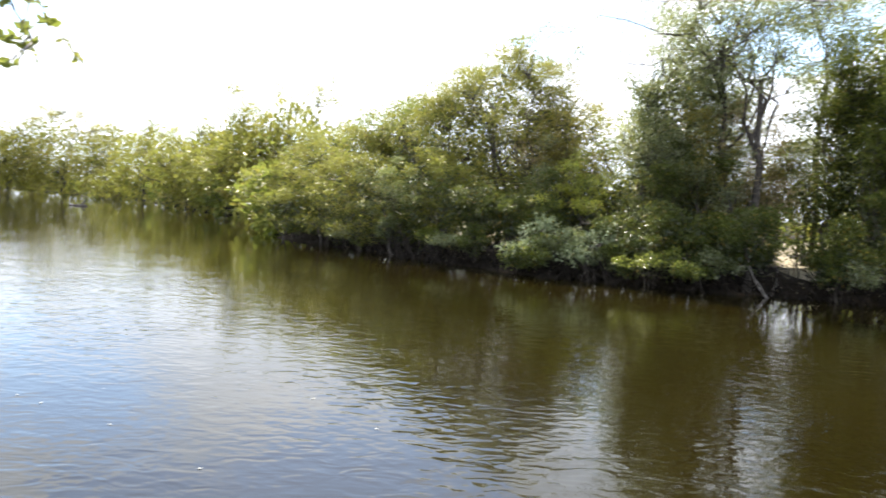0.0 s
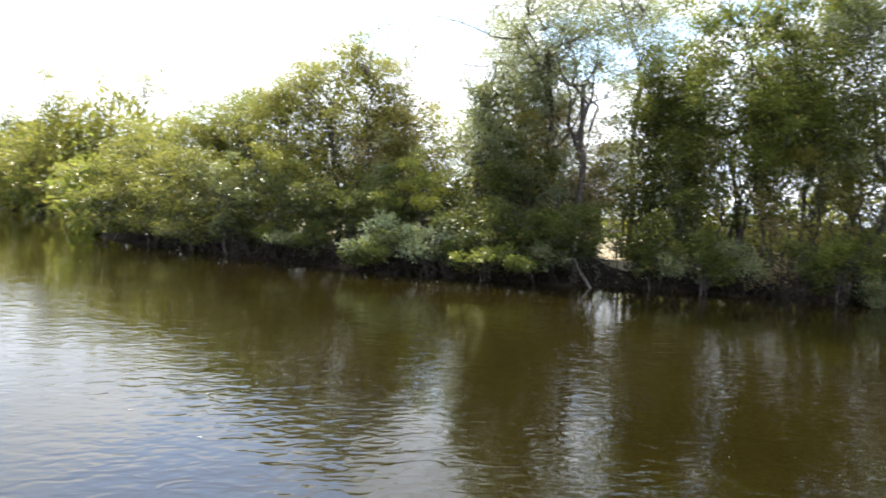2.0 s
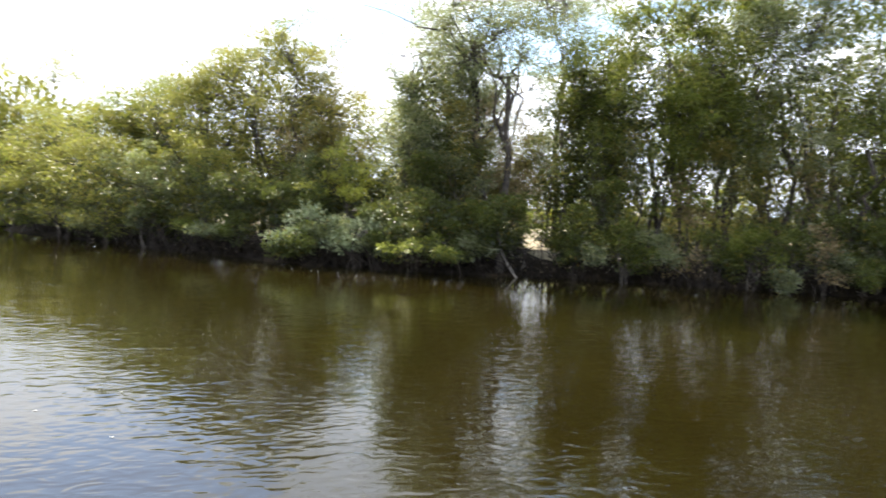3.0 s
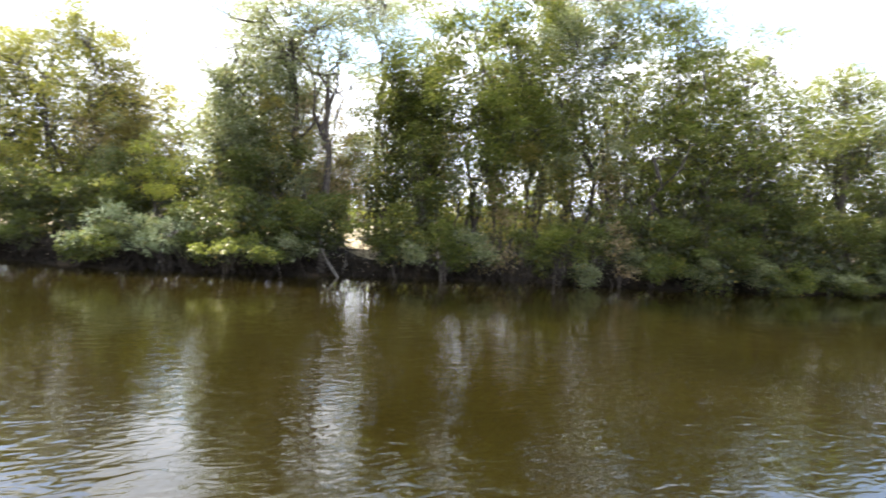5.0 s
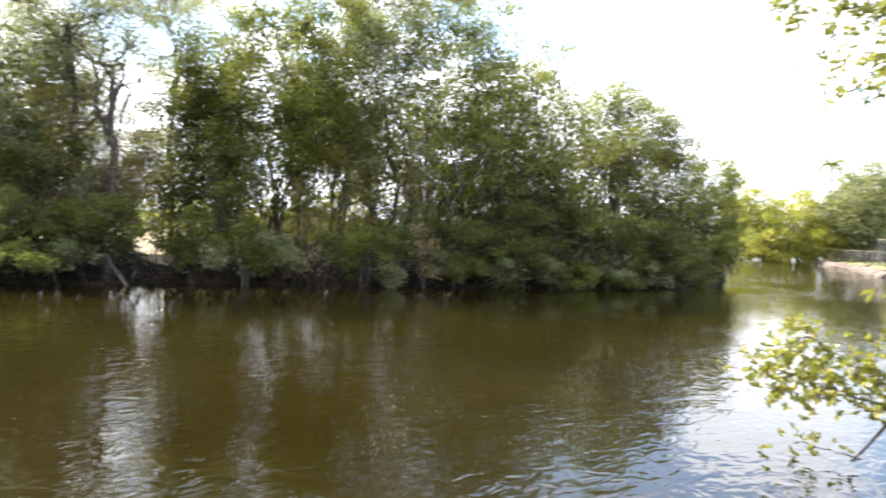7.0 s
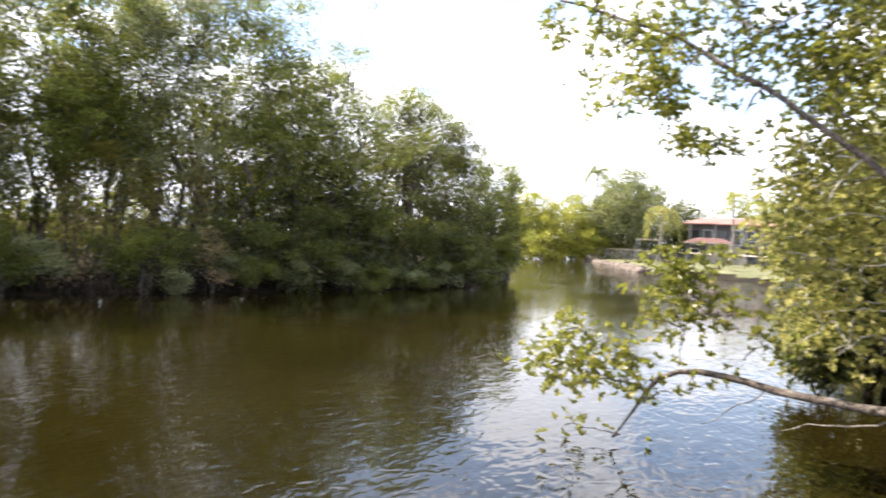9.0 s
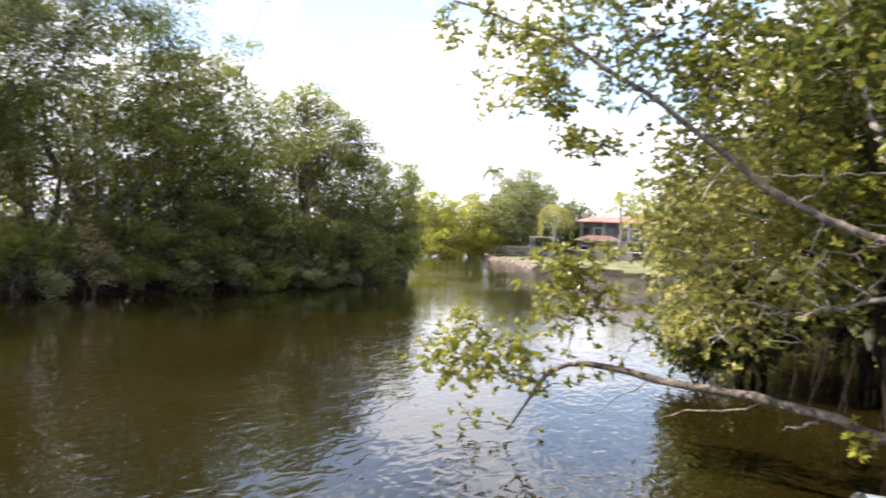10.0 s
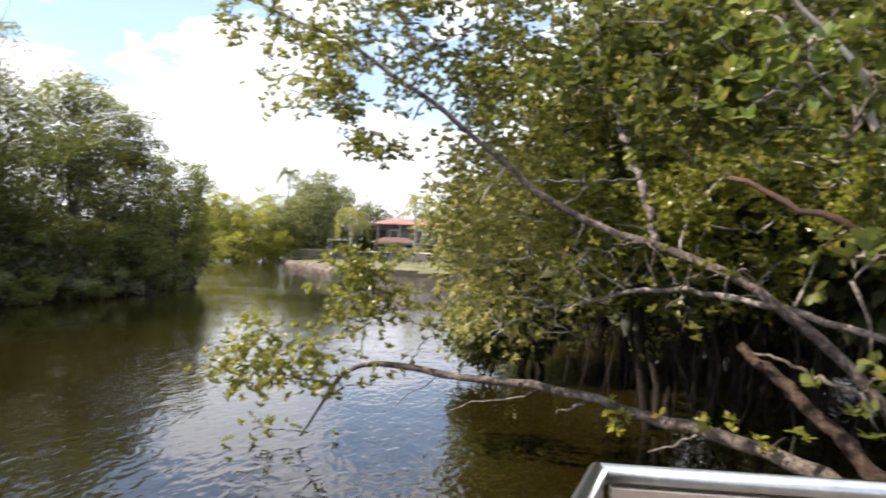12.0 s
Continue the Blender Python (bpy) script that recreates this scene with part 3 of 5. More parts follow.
# low growth added at the point's and upstream bank's foot, coloured dark for shade
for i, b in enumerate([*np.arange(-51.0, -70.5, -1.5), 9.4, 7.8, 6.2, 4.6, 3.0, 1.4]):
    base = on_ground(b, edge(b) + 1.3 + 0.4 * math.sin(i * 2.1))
    tree("undergrowth_shrub", base, 1.7 + 0.3 * math.sin(i * 1.3), 1.15, -0.1, LEAF_DARK, 0.15, 14, 60, "low shrub added at the bank foot, coloured dark for shade", 360 + i, group="undergrowth on the far bank", category="shrub", stems=3, trunk=0.03, tuft=0.5, core=500, core_leaf=0.2, limbs=3)


# thin half-dry trees among the green ones
for i, (b, d, a, s) in enumerate([(-7.6, 30.0, 6.4, 1.3), (-17.4, 27.6, 6.0, 1.2), (-22.6, 26.4, 8.6, 1.2), (-33.0, 27.6, 6.0, 1.1), (-46.0, 28.6, 5.4, 1.2), (-20.4, 26.2, 7.4, 1.0), (-24.6, 27.0, 5.6, 0.9), (-10.4, 29.0, 7.8, 1.3), (-37.6, 27.0, 4.2, 0.9), (-42.2, 27.4, 4.0, 1.0)]):
    bank_tree(b, d, a, s, 0.8, (LEAF_DRY, LEAF_RUST)[i % 2], 0.12, 30, 60, "thin half-dry mangrove with brown leaves", 330 + i, stems=2, trunk=0.05, tuft=0.45, limbs=5)


# slim young stems among the trunks
for i, (b, off, a) in enumerate([(-7.4, 3.2, 5.5), (-10.6, 2.4, 4.5), (-19.8, 2.2, 7.0), (-22.0, 1.8, 6.0), (-30.4, 1.6, 7.5), (-32.8, 1.9, 6.0), (-34.6, 1.5, 8.0), (-36.9, 1.7, 6.5), (-38.8, 1.4, 8.5), (-40.9, 2.0, 7.0), (-43.2, 1.6, 9.0), (-45.6, 1.9, 6.5), (-47.9, 1.5, 8.0), (-51.6, 1.8, 6.5)]):
    d = edge(b) + off
    bank_tree(b, d, a, 0.7, 2.0, (LEAF_GREY, LEAF_GREEN, LEAF_RUST)[i % 3], 0.12, 16, 70, "slim young mangrove with a thin dark stem", 180 + i, trunk=0.04, tuft=0.42, limbs=4, lean=(0.4 * math.sin(i * 1.9), 0.0), group="slim young stems on the far bank")


# shrubs at the water's edge; dark leaves on many stand for the trees' shade
def bank_shrub(degrees, distance, top_angle, spread, mat, label, seed, tufts=34, per_tuft=128, leaf=0.11, low=0.5, core=350, **more):
    base = on_ground(degrees, distance - 0.35)
    return tree("mangrove_shrub", base, by_angle(distance, top_angle) + 0.2 - base.z, spread, low, mat, leaf, tufts, per_tuft, label, seed, group="shrubs along the far bank", category="shrub", stems=4, trunk=0.05, limbs=5, core=core, **{"core_leaf": 0.17, "tuft": 0.42, **more})


bank_shrub(12.3, 36.0, 0.8, 1.9, LEAF_OLIVE, "low olive-green shrub hanging over the water", 41)
bank_shrub(9.3, 33.6, 2.4, 2.4, LEAF_OLIVE, "sunlit olive shrub hanging over the water", 42, tufts=44, core=700, tuft=0.55)
bank_shrub(6.6, 30.9, 3.6, 2.4, LEAF_OLIVE, "sunlit olive shrub on the muddy bank", 43, tufts=48, core=700, tuft=0.55)
bank_shrub(3.6, 29.2, 2.8, 2.0, LEAF_GREY, "grey-green shrub with bare lower stems", 44, tufts=36, core=300, low=0.7)
bank_shrub(0.4, 28.0, 3.4, 1.8, LEAF_OLIVE, "olive shrub above the dark waterline", 68, tufts=36, core=600, low=0.8)
bank_shrub(-2.4, 27.2, 2.4, 1.7, LEAF_DARK, "dark shrub above the waterline", 45, tufts=32, core=600, low=0.8)
bank_shrub(-5.4, 26.4, 2.2, 1.6, LEAF_DARK, "dark green shrub under the mangroves", 46, low=0.7)
bank_shrub(-8.6, 24.6, -1.5, 1.3, LEAF_SILVER, "silvery pale shrub leaning to the water", 47, tufts=22, leaf=0.11, low=0.35, core=60)
bank_shrub(-11.8, 23.8, -1.1, 1.3, LEAF_SILVER, "silvery pale shrub leaning to the water", 48, tufts=22, leaf=0.11, low=0.35, core=60)
bank_shrub(-11.4, 27.2, 3.4, 1.6, LEAF_YELLOW, "yellow-green shrub behind the bank", 49)
bank_shrub(-8.0, 27.6, 2.0, 1.5, LEAF_DARK, "dark shrub behind a silvery one", 69)
bank_shrub(-15.4, 24.2, 0.8, 1.3, LEAF_DARK, "dark green shrub at the water's edge", 50)
bank_shrub(-18.6, 23.9, 1.2, 1.4, LEAF_DARK, "dark green shrub at the water's edge", 51)
bank_shrub(-18.8, 26.4, 5.0, 1.6, LEAF_DARK, "tall dark shrub under the trees", 52, low=1.4)
bank_shrub(-23.4, 23.9, 0.9, 1.1, LEAF_DARK, "rounded dark green shrub at the water's edge", 53)
bank_shrub(-21.2, 24.2, 0.0, 1.0, LEAF_DARK, "dark green shrub at the water's edge", 70)
bank_shrub(-22.8, 30.0, 4.6, 1.6, LEAF_DRY, "dry brown shrub among the trunks", 54, tufts=22, per_tuft=110, core=0)
bank_shrub(-29.5, 24.5, 0.2, 0.9, LEAF_DARK, "dark green shrub under slim stems", 55, tufts=20, per_tuft=110)
bank_shrub(-31.6, 25.8, 2.0, 0.9, LEAF_DARK, "upright dark green shrub under slim stems", 56, tufts=24, per_tuft=110)
bank_shrub(-33.4, 24.4, -0.9, 1.0, LEAF_DARK, "low dark shrub at the water's edge", 57, tufts=13, per_tuft=110, core=60)
bank_shrub(-35.8, 25.4, -0.6, 1.1, LEAF_DARK, "dark green shrub at the water's edge", 73, tufts=15, per_tuft=120, core=60)
bank_shrub(-38.0, 25.6, -1.6, 0.9, LEAF_DRY, "dry brown shrub at the water's edge", 58, tufts=11, per_tuft=70, core=30)
bank_shrub(-40.2, 25.9, -0.6, 1.2, LEAF_DARK, "dark green shrub at the water's edge", 59, tufts=13, per_tuft=110, core=60)
bank_shrub(-42.8, 25.7, -1.0, 1.1, LEAF_GREEN, "low green shrub at the water's edge", 74, tufts=13, per_tuft=120, core=60)
bank_shrub(-45.2, 26.4, -0.3, 1.2, LEAF_DARK, "dark green shrub at the water's edge", 60, tufts=14, per_tuft=120, core=60)
bank_shrub(-47.6, 26.8, -0.8, 1.2, LEAF_DRY, "half-dry shrub at the water's edge", 75, tufts=12, per_tuft=80, core=60)
bank_shrub(-50.2, 27.6, 1.8, 1.5, LEAF_DARK, "dark green shrub at the water's edge", 61, tufts=24, low=0.12)
bank_shrub(-54.2, 29.0, 3.0, 1.9, LEAF_DARK, "full dark green shrub trailing in the water", 62, tufts=46, core=500, low=0.12)
bank_shrub(-58.2, 31.2, 3.6, 1.9, LEAF_DARK, "full dark green shrub trailing in the water", 63, tufts=46, core=500, low=0.12)
bank_shrub(-61.6, 32.8, 1.6, 1.8, LEAF_DARK, "dark green shrub trailing in the water", 64, tufts=40, core=500, low=0.12)
bank_shrub(-64.4, 35.4, 3.4, 2.0, LEAF_DARK, "dark green shrub trailing in the water", 65, tufts=46, core=500, low=0.12)
bank_shrub(-67.4, 39.2, 2.8, 2.0, LEAF_DARK, "dark green shrub at the river bend", 66, tufts=46, core=500, low=0.12)
bank_shrub(-68.8, 42.0, 1.8, 1.6, LEAF_GREEN, "green shrub at the river bend", 67, tufts=44, core=500, low=0.12)
bank_shrub(-69.6, 45.0, 1.2, 1.4, LEAF_OLIVE, "olive shrub at the river bend", 76, tufts=36, core=400, low=0.12)
bank_shrub(-70.0, 43.0, 1.4, 1.7, LEAF_DARK, "dark green shrub at the tip of the bank", 78, tufts=44, core=600, low=0.05)
bank_shrub(-66.0, 36.4, 1.0, 1.8, LEAF_DARK, "dark shrub trailing in the water", 77, tufts=40, core=500, low=0.12)


# leafy shoots that reach out over the shaded waterline, with bare stretches between them
for i, b in enumerate(np.arange(11.5, -70.5, -1.75)):
    if -28.3 < b < -25.2 or (-50 < b and i % 4 == 1):
        continue
    d = edge(b) - (0.30 if b > -51 else 0.6) + 0.45 * math.sin(i * 2.3)
    base = on_ground(b, d + 0.7)
    high = 1.25 + 0.45 * math.sin(i * 1.7)
    tree("overhanging_shrub", base, high, 0.8 + 0.3 * math.sin(i * 2.9), (0.36 if b > -51 else 0.06) + 0.16 * math.sin(i * 3.7), (LEAF_DARK, LEAF_GREEN, LEAF_GREY, LEAF_DARK, LEAF_GREY)[i % 5], 0.10, 14, 90, "low leafy shoots hanging over the waterline", 500 + i, group="fringe along the far bank", category="shrub", stems=3, trunk=0.03, tuft=0.36, limbs=4, core=130, core_leaf=0.15, lean=(0.8 * math.sin(radians(b)), -0.8 * math.cos(radians(b))))


# arching prop roots and fallen sticks along the shaded foot of the bank
def prop_roots(name, spans, count, mat, label, seed, reach=(0.5, 1.4), thick=(0.012, 0.03)):
    rng = np.random.default_rng(seed)
    heap = Heap()
    for _ in range(count):
        b0, b1, d0, d1 = spans[rng.integers(0, len(spans))]
        f = rng.uniform(0, 1)
        foot = bearing(b0 + (b1 - b0) * f, d0 + (d1 - d0) * f + rng.normal(0, 0.25), -0.15)
        turn, r = rng.uniform(0, 6.28), rng.uniform(*reach)
        head = foot + Vector((math.cos(turn) * r, abs(math.sin(turn)) * r, rng.uniform(0.5, 1.3)))
        way = bent(foot, head, rng, 7, 0.12, 0.16)
        heap.add(tube(way, np.linspace(rng.uniform(*thick), 0.008, 7), 4))
    tagged(new(name, heap.mesh(name, mat, True)), label, "roots", kind="stuff")


EDGE = [(11, 3, 34.6, 27.6), (3, -6, 27.6, 24.6), (-6, -14, 24.6, 22.8), (-14, -27, 22.8, 23.8), (-27, -40, 23.8, 24.9), (-40, -54, 24.9, 28.2), (-54, -66, 28.2, 35.5)]
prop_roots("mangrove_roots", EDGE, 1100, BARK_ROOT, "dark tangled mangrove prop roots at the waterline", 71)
prop_roots("bare_branches", [(7, 1, 30.8, 27.2), (-20, -27, 23.3, 23.6), (-30, -50, 24.2, 26.6)], 34, BARK_GREY, "pale bare sticks caught along the bank", 72, (0.5, 1.3), (0.008, 0.016))

# ---- distant trees up and down the river ----
DISTANT = dict(group="distant trees by the river")


def distant_tree(degrees, distance, top_angle, spread, mat, label, seed, tufts=95, per_tuft=62, leaf=0.36, low=0.3, tuft=1.05, core=800, **more):
    base = on_ground(degrees, distance)
    more.setdefault("core_mat", LEAF_GREEN if mat is LEAF_GREEN else LEAF_OLIVE)
    return tree("riverside_tree", base, by_angle(distance, top_angle) + 0.5 - base.z, spread, low, mat, leaf, tufts, int(0.52 * per_tuft), label, seed, tuft=tuft, trunk=0.2, limbs=5, core=int(0.9 * core), core_leaf=0.52, **{**DISTANT, **more})


distant_tree(12.4, 64, 8.6, 4.6, LEAF_OLIVE, "tall olive-green tree with a thin top", 71, low=0.6, tufts=100, per_tuft=80, leaf=0.28, core=2000)
distant_tree(15.6, 65, 6.6, 4.2, LEAF_OLIVE, "dense olive tree by the river", 72, tufts=100, per_tuft=80, leaf=0.28, core=2000)
distant_tree(18.2, 74, 5.3, 4.6, LEAF_OLIVE, "dense olive tree by the river", 73, tufts=100, per_tuft=80, leaf=0.28, core=2000)
distant_tree(20.6, 84, 4.5, 4.8, LEAF_OLIVE, "olive-green tree by the river", 74, tufts=100, per_tuft=80, leaf=0.28, core=2000)
distant_tree(23.2, 98, 4.9, 5.4, LEAF_OLIVE, "dense olive tree by the river", 75, tufts=100, per_tuft=80, leaf=0.28, core=2000)
distant_tree(25.8, 118, 5.2, 5.8, LEAF_OLIVE, "olive-green tree by the river", 76, tufts=100, per_tuft=80, leaf=0.28, core=2000)
distant_tree(28.6, 116, 5.6, 6.2, LEAF_RUST, "broad rusty olive tree by the river", 77, tufts=100, per_tuft=80, leaf=0.28, core=2000)
distant_tree(32.0, 119, 3.9, 6.4, LEAF_RUST, "rusty olive tree by the river", 78, tufts=100, per_tuft=80, leaf=0.28, core=2000)
distant_tree(35.4, 126, 4.0, 6.8, LEAF_OLIVE, "olive-green tree by the river", 79, tufts=100, per_tuft=80, leaf=0.28, core=2000)
distant_tree(30.4, 121, 5.0, 5.8, LEAF_OLIVE, "olive-green tree by the river", 85, core=2000)
distant_tree(33.6, 124, 4.6, 6.0, LEAF_OLIVE, "olive-green tree by the river", 86, core=2000)
distant_tree(37.2, 130, 4.2, 6.6, LEAF_GREEN, "dense green tree by the river", 87, core=2000)
distant_tree(39.5, 134, 3.4, 7.4, LEAF_GREEN, "dense green tree by the river", 80)
distant_tree(44.5, 140, 3.4, 8.0, LEAF_GREEN, "dense green tree by the river", 84)
distant_tree(27.0, 150, 4.2, 7.0, LEAF_RUST, "yellowing tree far up the river", 81)
distant_tree(22.0, 130, 4.6, 7.0, LEAF_YELLOW, "yellow-green tree far up the river", 82)
distant_tree(17.0, 88, 5.4, 5.0, LEAF_DARK, "dark green tree by the river", 83)
for i, (b, a) in enumerate([(13.0, 1.9), (14.4, 2.2), (15.8, 1.6), (17.2, 1.8), (18.6, 1.3), (20.0, 1.3), (21.4, 1.0), (23.0, 1.0), (24.6, 0.9), (26.4, 0.9), (28.2, 0.9), (30.0, 0.8), (30.9, 1.6), (32.4, 2.0), (34.2, 1.8), (36.2, 2.0), (38.6, 1.8)]):
    d = edge(b) + 0.8
    distant_tree(b, d, a, 2.2 if b < 20 else 3.2, (LEAF_GREEN, LEAF_OLIVE, LEAF_RUST)[i % 3], "low green thicket at the waterside", 400 + i, tufts=40, per_tuft=50, leaf=0.34, tuft=0.9, core=600, low=-0.3, stems=3, category="shrub")

distant_tree(-71.4, 114, 4.2, 5.6, LEAF_YELLOW, "sunlit yellow-green spreading tree", 101, tufts=200, per_tuft=100, upward=1.6, tuft=0.9, core=3600, core_mat=LEAF_YELLOW, low=0.0)
distant_tree(-74.8, 116, 4.3, 6.6, LEAF_YELLOW, "sunlit yellow-green spreading tree", 102, tufts=240, per_tuft=100, upward=1.6, tuft=0.9, core=4200, core_mat=LEAF_YELLOW, low=0.0)
distant_tree(-73.0, 110, 1.4, 4.2, LEAF_YELLOW, "low yellow-green thicket at the waterside", 112, low=0.0, stems=3, category="shrub")
distant_tree(-70.0, 150, 3.8, 6.0, LEAF_GREEN, "green tree far down the river", 103)
distant_tree(-66.0, 160, 3.6, 7.0, LEAF_GREEN, "green tree far down the river", 104)
distant_tree(-77.0, 150, 3.4, 7.0, LEAF_GREEN, "green tree far behind the fence", 110)
distant_tree(-79.4, 118, 5.7, 9.6, LEAF_GREY, "large rounded green tree with drooping branches", 105, tufts=380, per_tuft=100, upward=0.1, low=0.8, core=6500, core_mat=LEAF_GREY)
distant_tree(-78.0, 120, 4.8, 4.4, LEAF_GREEN, "green tree beside a larger one", 106, upward=0.1, core=2600)
distant_tree(-83.6, 124, 4.5, 5.0, LEAF_DARK, "dark green tree behind the house", 107, core=2600, core_mat=LEAF_DARK)
distant_tree(-87.6, 130, 4.9, 6.0, LEAF_GREEN, "green tree behind the house", 108)
distant_tree(-90.6, 118, 4.4, 4.6, LEAF_GREEN, "green tree beside the house", 113, low=0.0, stems=2, core=1500)
distant_tree(-91.8, 106, 3.8, 4.0, LEAF_OLIVE, "olive-green tree beside the house", 114, low=0.0, stems=2, core=1500)
distant_tree(-93.0, 112, 4.6, 6.0, LEAF_GREEN, "green tree beside the house", 109)
distant_tree(-98.0, 104, 4.8, 6.0, LEAF_GREEN, "green tree beside the house", 111)

# a dark hedge behind the garden
for i, (b, d, a) in enumerate([(-75.6, 132, 1.9), (-77.4, 130, 2.2), (-79.0, 127, 2.0), (-80.6, 126, 2.4), (-82.2, 126, 2.2), (-83.8, 127, 2.6), (-85.6, 128, 2.4), (-87.4, 128, 2.6), (-89.4, 126, 2.6), (-91.4, 124, 2.6)]):
    distant_tree(b, d, a, 3.0, LEAF_DARK, "dark green garden hedge shrub", 440 + i, tufts=30, per_tuft=50, leaf=0.32, tuft=0.9, low=-0.2, stems=3, category="shrub", core=900, core_mat=LEAF_DARK)

# scrub behind the far trees, where the ground is open and sunlit
for i, (b, d, a, s) in enumerate([(2, 62, 3.0, 4.0), (-4, 58, 3.2, 4.0), (-9, 56, 2.6, 3.6), (-14, 60, 3.0, 4.0), (-20, 58, 2.4, 4.0), (-25, 44, 1.2, 2.4), (-30, 40, 1.2, 2.2), (-33, 36, 0.6, 1.6), (-37.5, 36, 0.9, 1.8), (-41.5, 36, 0.7, 1.9), (-44, 40, 1.0, 2.2), (-48, 41, 0.8, 2.2), (-51, 58, 2.8, 3.4), (-54, 64, 2.2, 4.0), (-59, 66, 2.4, 4.0)]):
    distant_tree(b, d, a, s, (LEAF_YELLOW, LEAF_OLIVE, LEAF_GREEN)[i % 3], "sunlit scrub behind the riverside trees", 120 + i, tufts=28, per_tuft=50, leaf=0.3, tuft=0.9, low=0.0, stems=3, category="shrub", core=150)


# ---- open patches of sand and grass ----
def drape(name, x0, x1, y0, y1, step, keep, mat, label, category, lift=0.04):
    """A sheet laid on the ground wherever keep(x, y) holds."""
    xs, ys = np.arange(x0, x1, step), np.arange(y0, y1, step)
    gx, gy = np.meshgrid(xs, ys)
    ok = keep(gx, gy)
    w = len(xs)
    quad = (ok[:-1, :-1] & ok[1:, :-1] & ok[:-1, 1:] & ok[1:, 1:]).ravel()
    i = (np.arange(len(ys) - 1)[:, None] * w + np.arange(w - 1)[None]).ravel()[quad]
    tris = np.concatenate([np.stack([i, i + 1, i + w + 1], 1), np.stack([i, i + w + 1, i + w], 1)])
    verts = np.stack([gx, gy, ground_height(gx, gy) + lift], -1).reshape(-1, 3)
    used = np.unique(tris)
    index = np.zeros(len(verts), int)
    index[used] = np.arange(len(used))
    ob = new(name, mesh_of(name, verts[used], index[tris], mat, True))
    return tagged(ob, label, category, kind="structure")


def clearing(x, y):
    wave = 0.8 * np.sin(1.7 * x + 0.6 * y) + 0.5 * np.sin(2.9 * y - x)
    field = (y > 33.5 + 0.10 * (x - 14) + wave) & (y < 52 + wave) & (x > -2) & (x < 44)
    track = (np.abs(x - (11.9 + 0.30 * (y - 21.5))) < 0.65 + 0.3 * np.sin(2.1 * y) + 0.04 * (y - 21)) & (y > 21.9) & (y < 36)
    return field | track


drape("sandy_clearing", -4, 46, 21, 54, 0.5, clearing, SAND, "pale dry sand and litter behind the trees", "ground")
drape("lawn", 62, 126, -14, 34, 1.0, lambda x, y: river_distance(x, y) > 0.9, GRASS, "sunlit mown lawn above the river bank", "lawn", 0.05)

# ---- the house across the bend and its yard ----
HX = 104.0


def wedge_mesh(name, x0, x1, y0, y1, z0, z1, inset, mat, thick=0.14):
    """A hipped roof with an overhang thickness."""
    bm = bmesh.new()
    xm = (x0 + x1) / 2
    low = [bm.verts.new(p) for p in ((x0, y0, z0), (x1, y0, z0), (x1, y1, z0), (x0, y1, z0))]
    eave = [bm.verts.new((v.co.x, v.co.y, z0 - thick)) for v in low]
    a, b = bm.verts.new((xm, y0 + inset, z1)), bm.verts.new((xm, y1 - inset, z1))
    for f in ((low[0], low[1], a), (low[1], low[2], b, a), (low[2], low[3], b), (low[3], low[0], a, b), tuple(reversed(eave))):
        bm.faces.new(f)
    for i in range(4):
        bm.faces.new((eave[i], eave[(i + 1) % 4], low[(i + 1) % 4], low[i]))
    bmesh.ops.recalc_face_normals(bm, faces=bm.faces)
    return bm_mesh(name, bm, mat)


def make_house():
    z0 = 0.9
    root = thing("house", (HX, 4.6, z0), "two-storey grey house with a red clay roof", "house")
    y0, y1, depth, top = -4.8, 6.4, 8.0, 5.25  # local: along the front, from right to left
    part("wall", box_mesh("wall", (0.0, y0, -0.3), (depth, y1, top), PLASTER, 0.03), root)
    part("roof", wedge_mesh("roof", -1.1, depth + 1.0, y0 - 0.9, y1 + 0.9, top + 0.10, top + 1.05, 2.2, TILE), root, "red clay tiled hipped roof")
    for i in range(6):
        y = y1 - 0.7 - i * 1.75
        door = i in (3,)
        for storey, (zl, zh) in enumerate(((3.1 if not door else 2.6, 4.5), (0.5, 1.85))):
            frame_ob = part("window", box_mesh("window", (-0.05, y - 0.62, zl), (0.04, y + 0.62, zh), WHITE if (i + storey) % 3 == 1 else PLASTER, 0.01), root)
            part("pane", box_mesh("pane", (-0.075, y - 0.54, zl + 0.08), (-0.05, y + 0.54, zh - 0.08), DARK_GLASS), frame_ob, "dark glass")
    part("balcony", box_mesh("balcony", (-1.2, y0, 2.3), (-0.002, y1, 2.46), PLASTER, 0.02), root, "concrete balcony slab")
    part("balcony_rail", box_mesh("balcony_rail", (-1.2, y0, 3.15), (-1.14, y1, 3.22), PLASTER, 0.01), root)
    for i in range(26):
        y = y0 + 0.1 + i * (y1 - y0 - 0.2) / 25
        part("baluster", box_mesh("baluster", (-1.19, y - 0.03, 2.46), (-1.15, y + 0.03, 3.15), PLASTER), root)
    for y in (y1 - 0.15, 3.0, -1.0, -4.55):
        part("column", box_mesh("column", (-1.18, y - 0.13, -0.3), (-0.92, y + 0.13, top + 0.02), PLASTER, 0.02), root, "square grey column")
    part("wall_panel", box_mesh("wall_panel", (-0.03, -0.4, 2.5), (-0.003, 1.0, top - 0.1), WHITE, 0.01), root, "white painted panel")


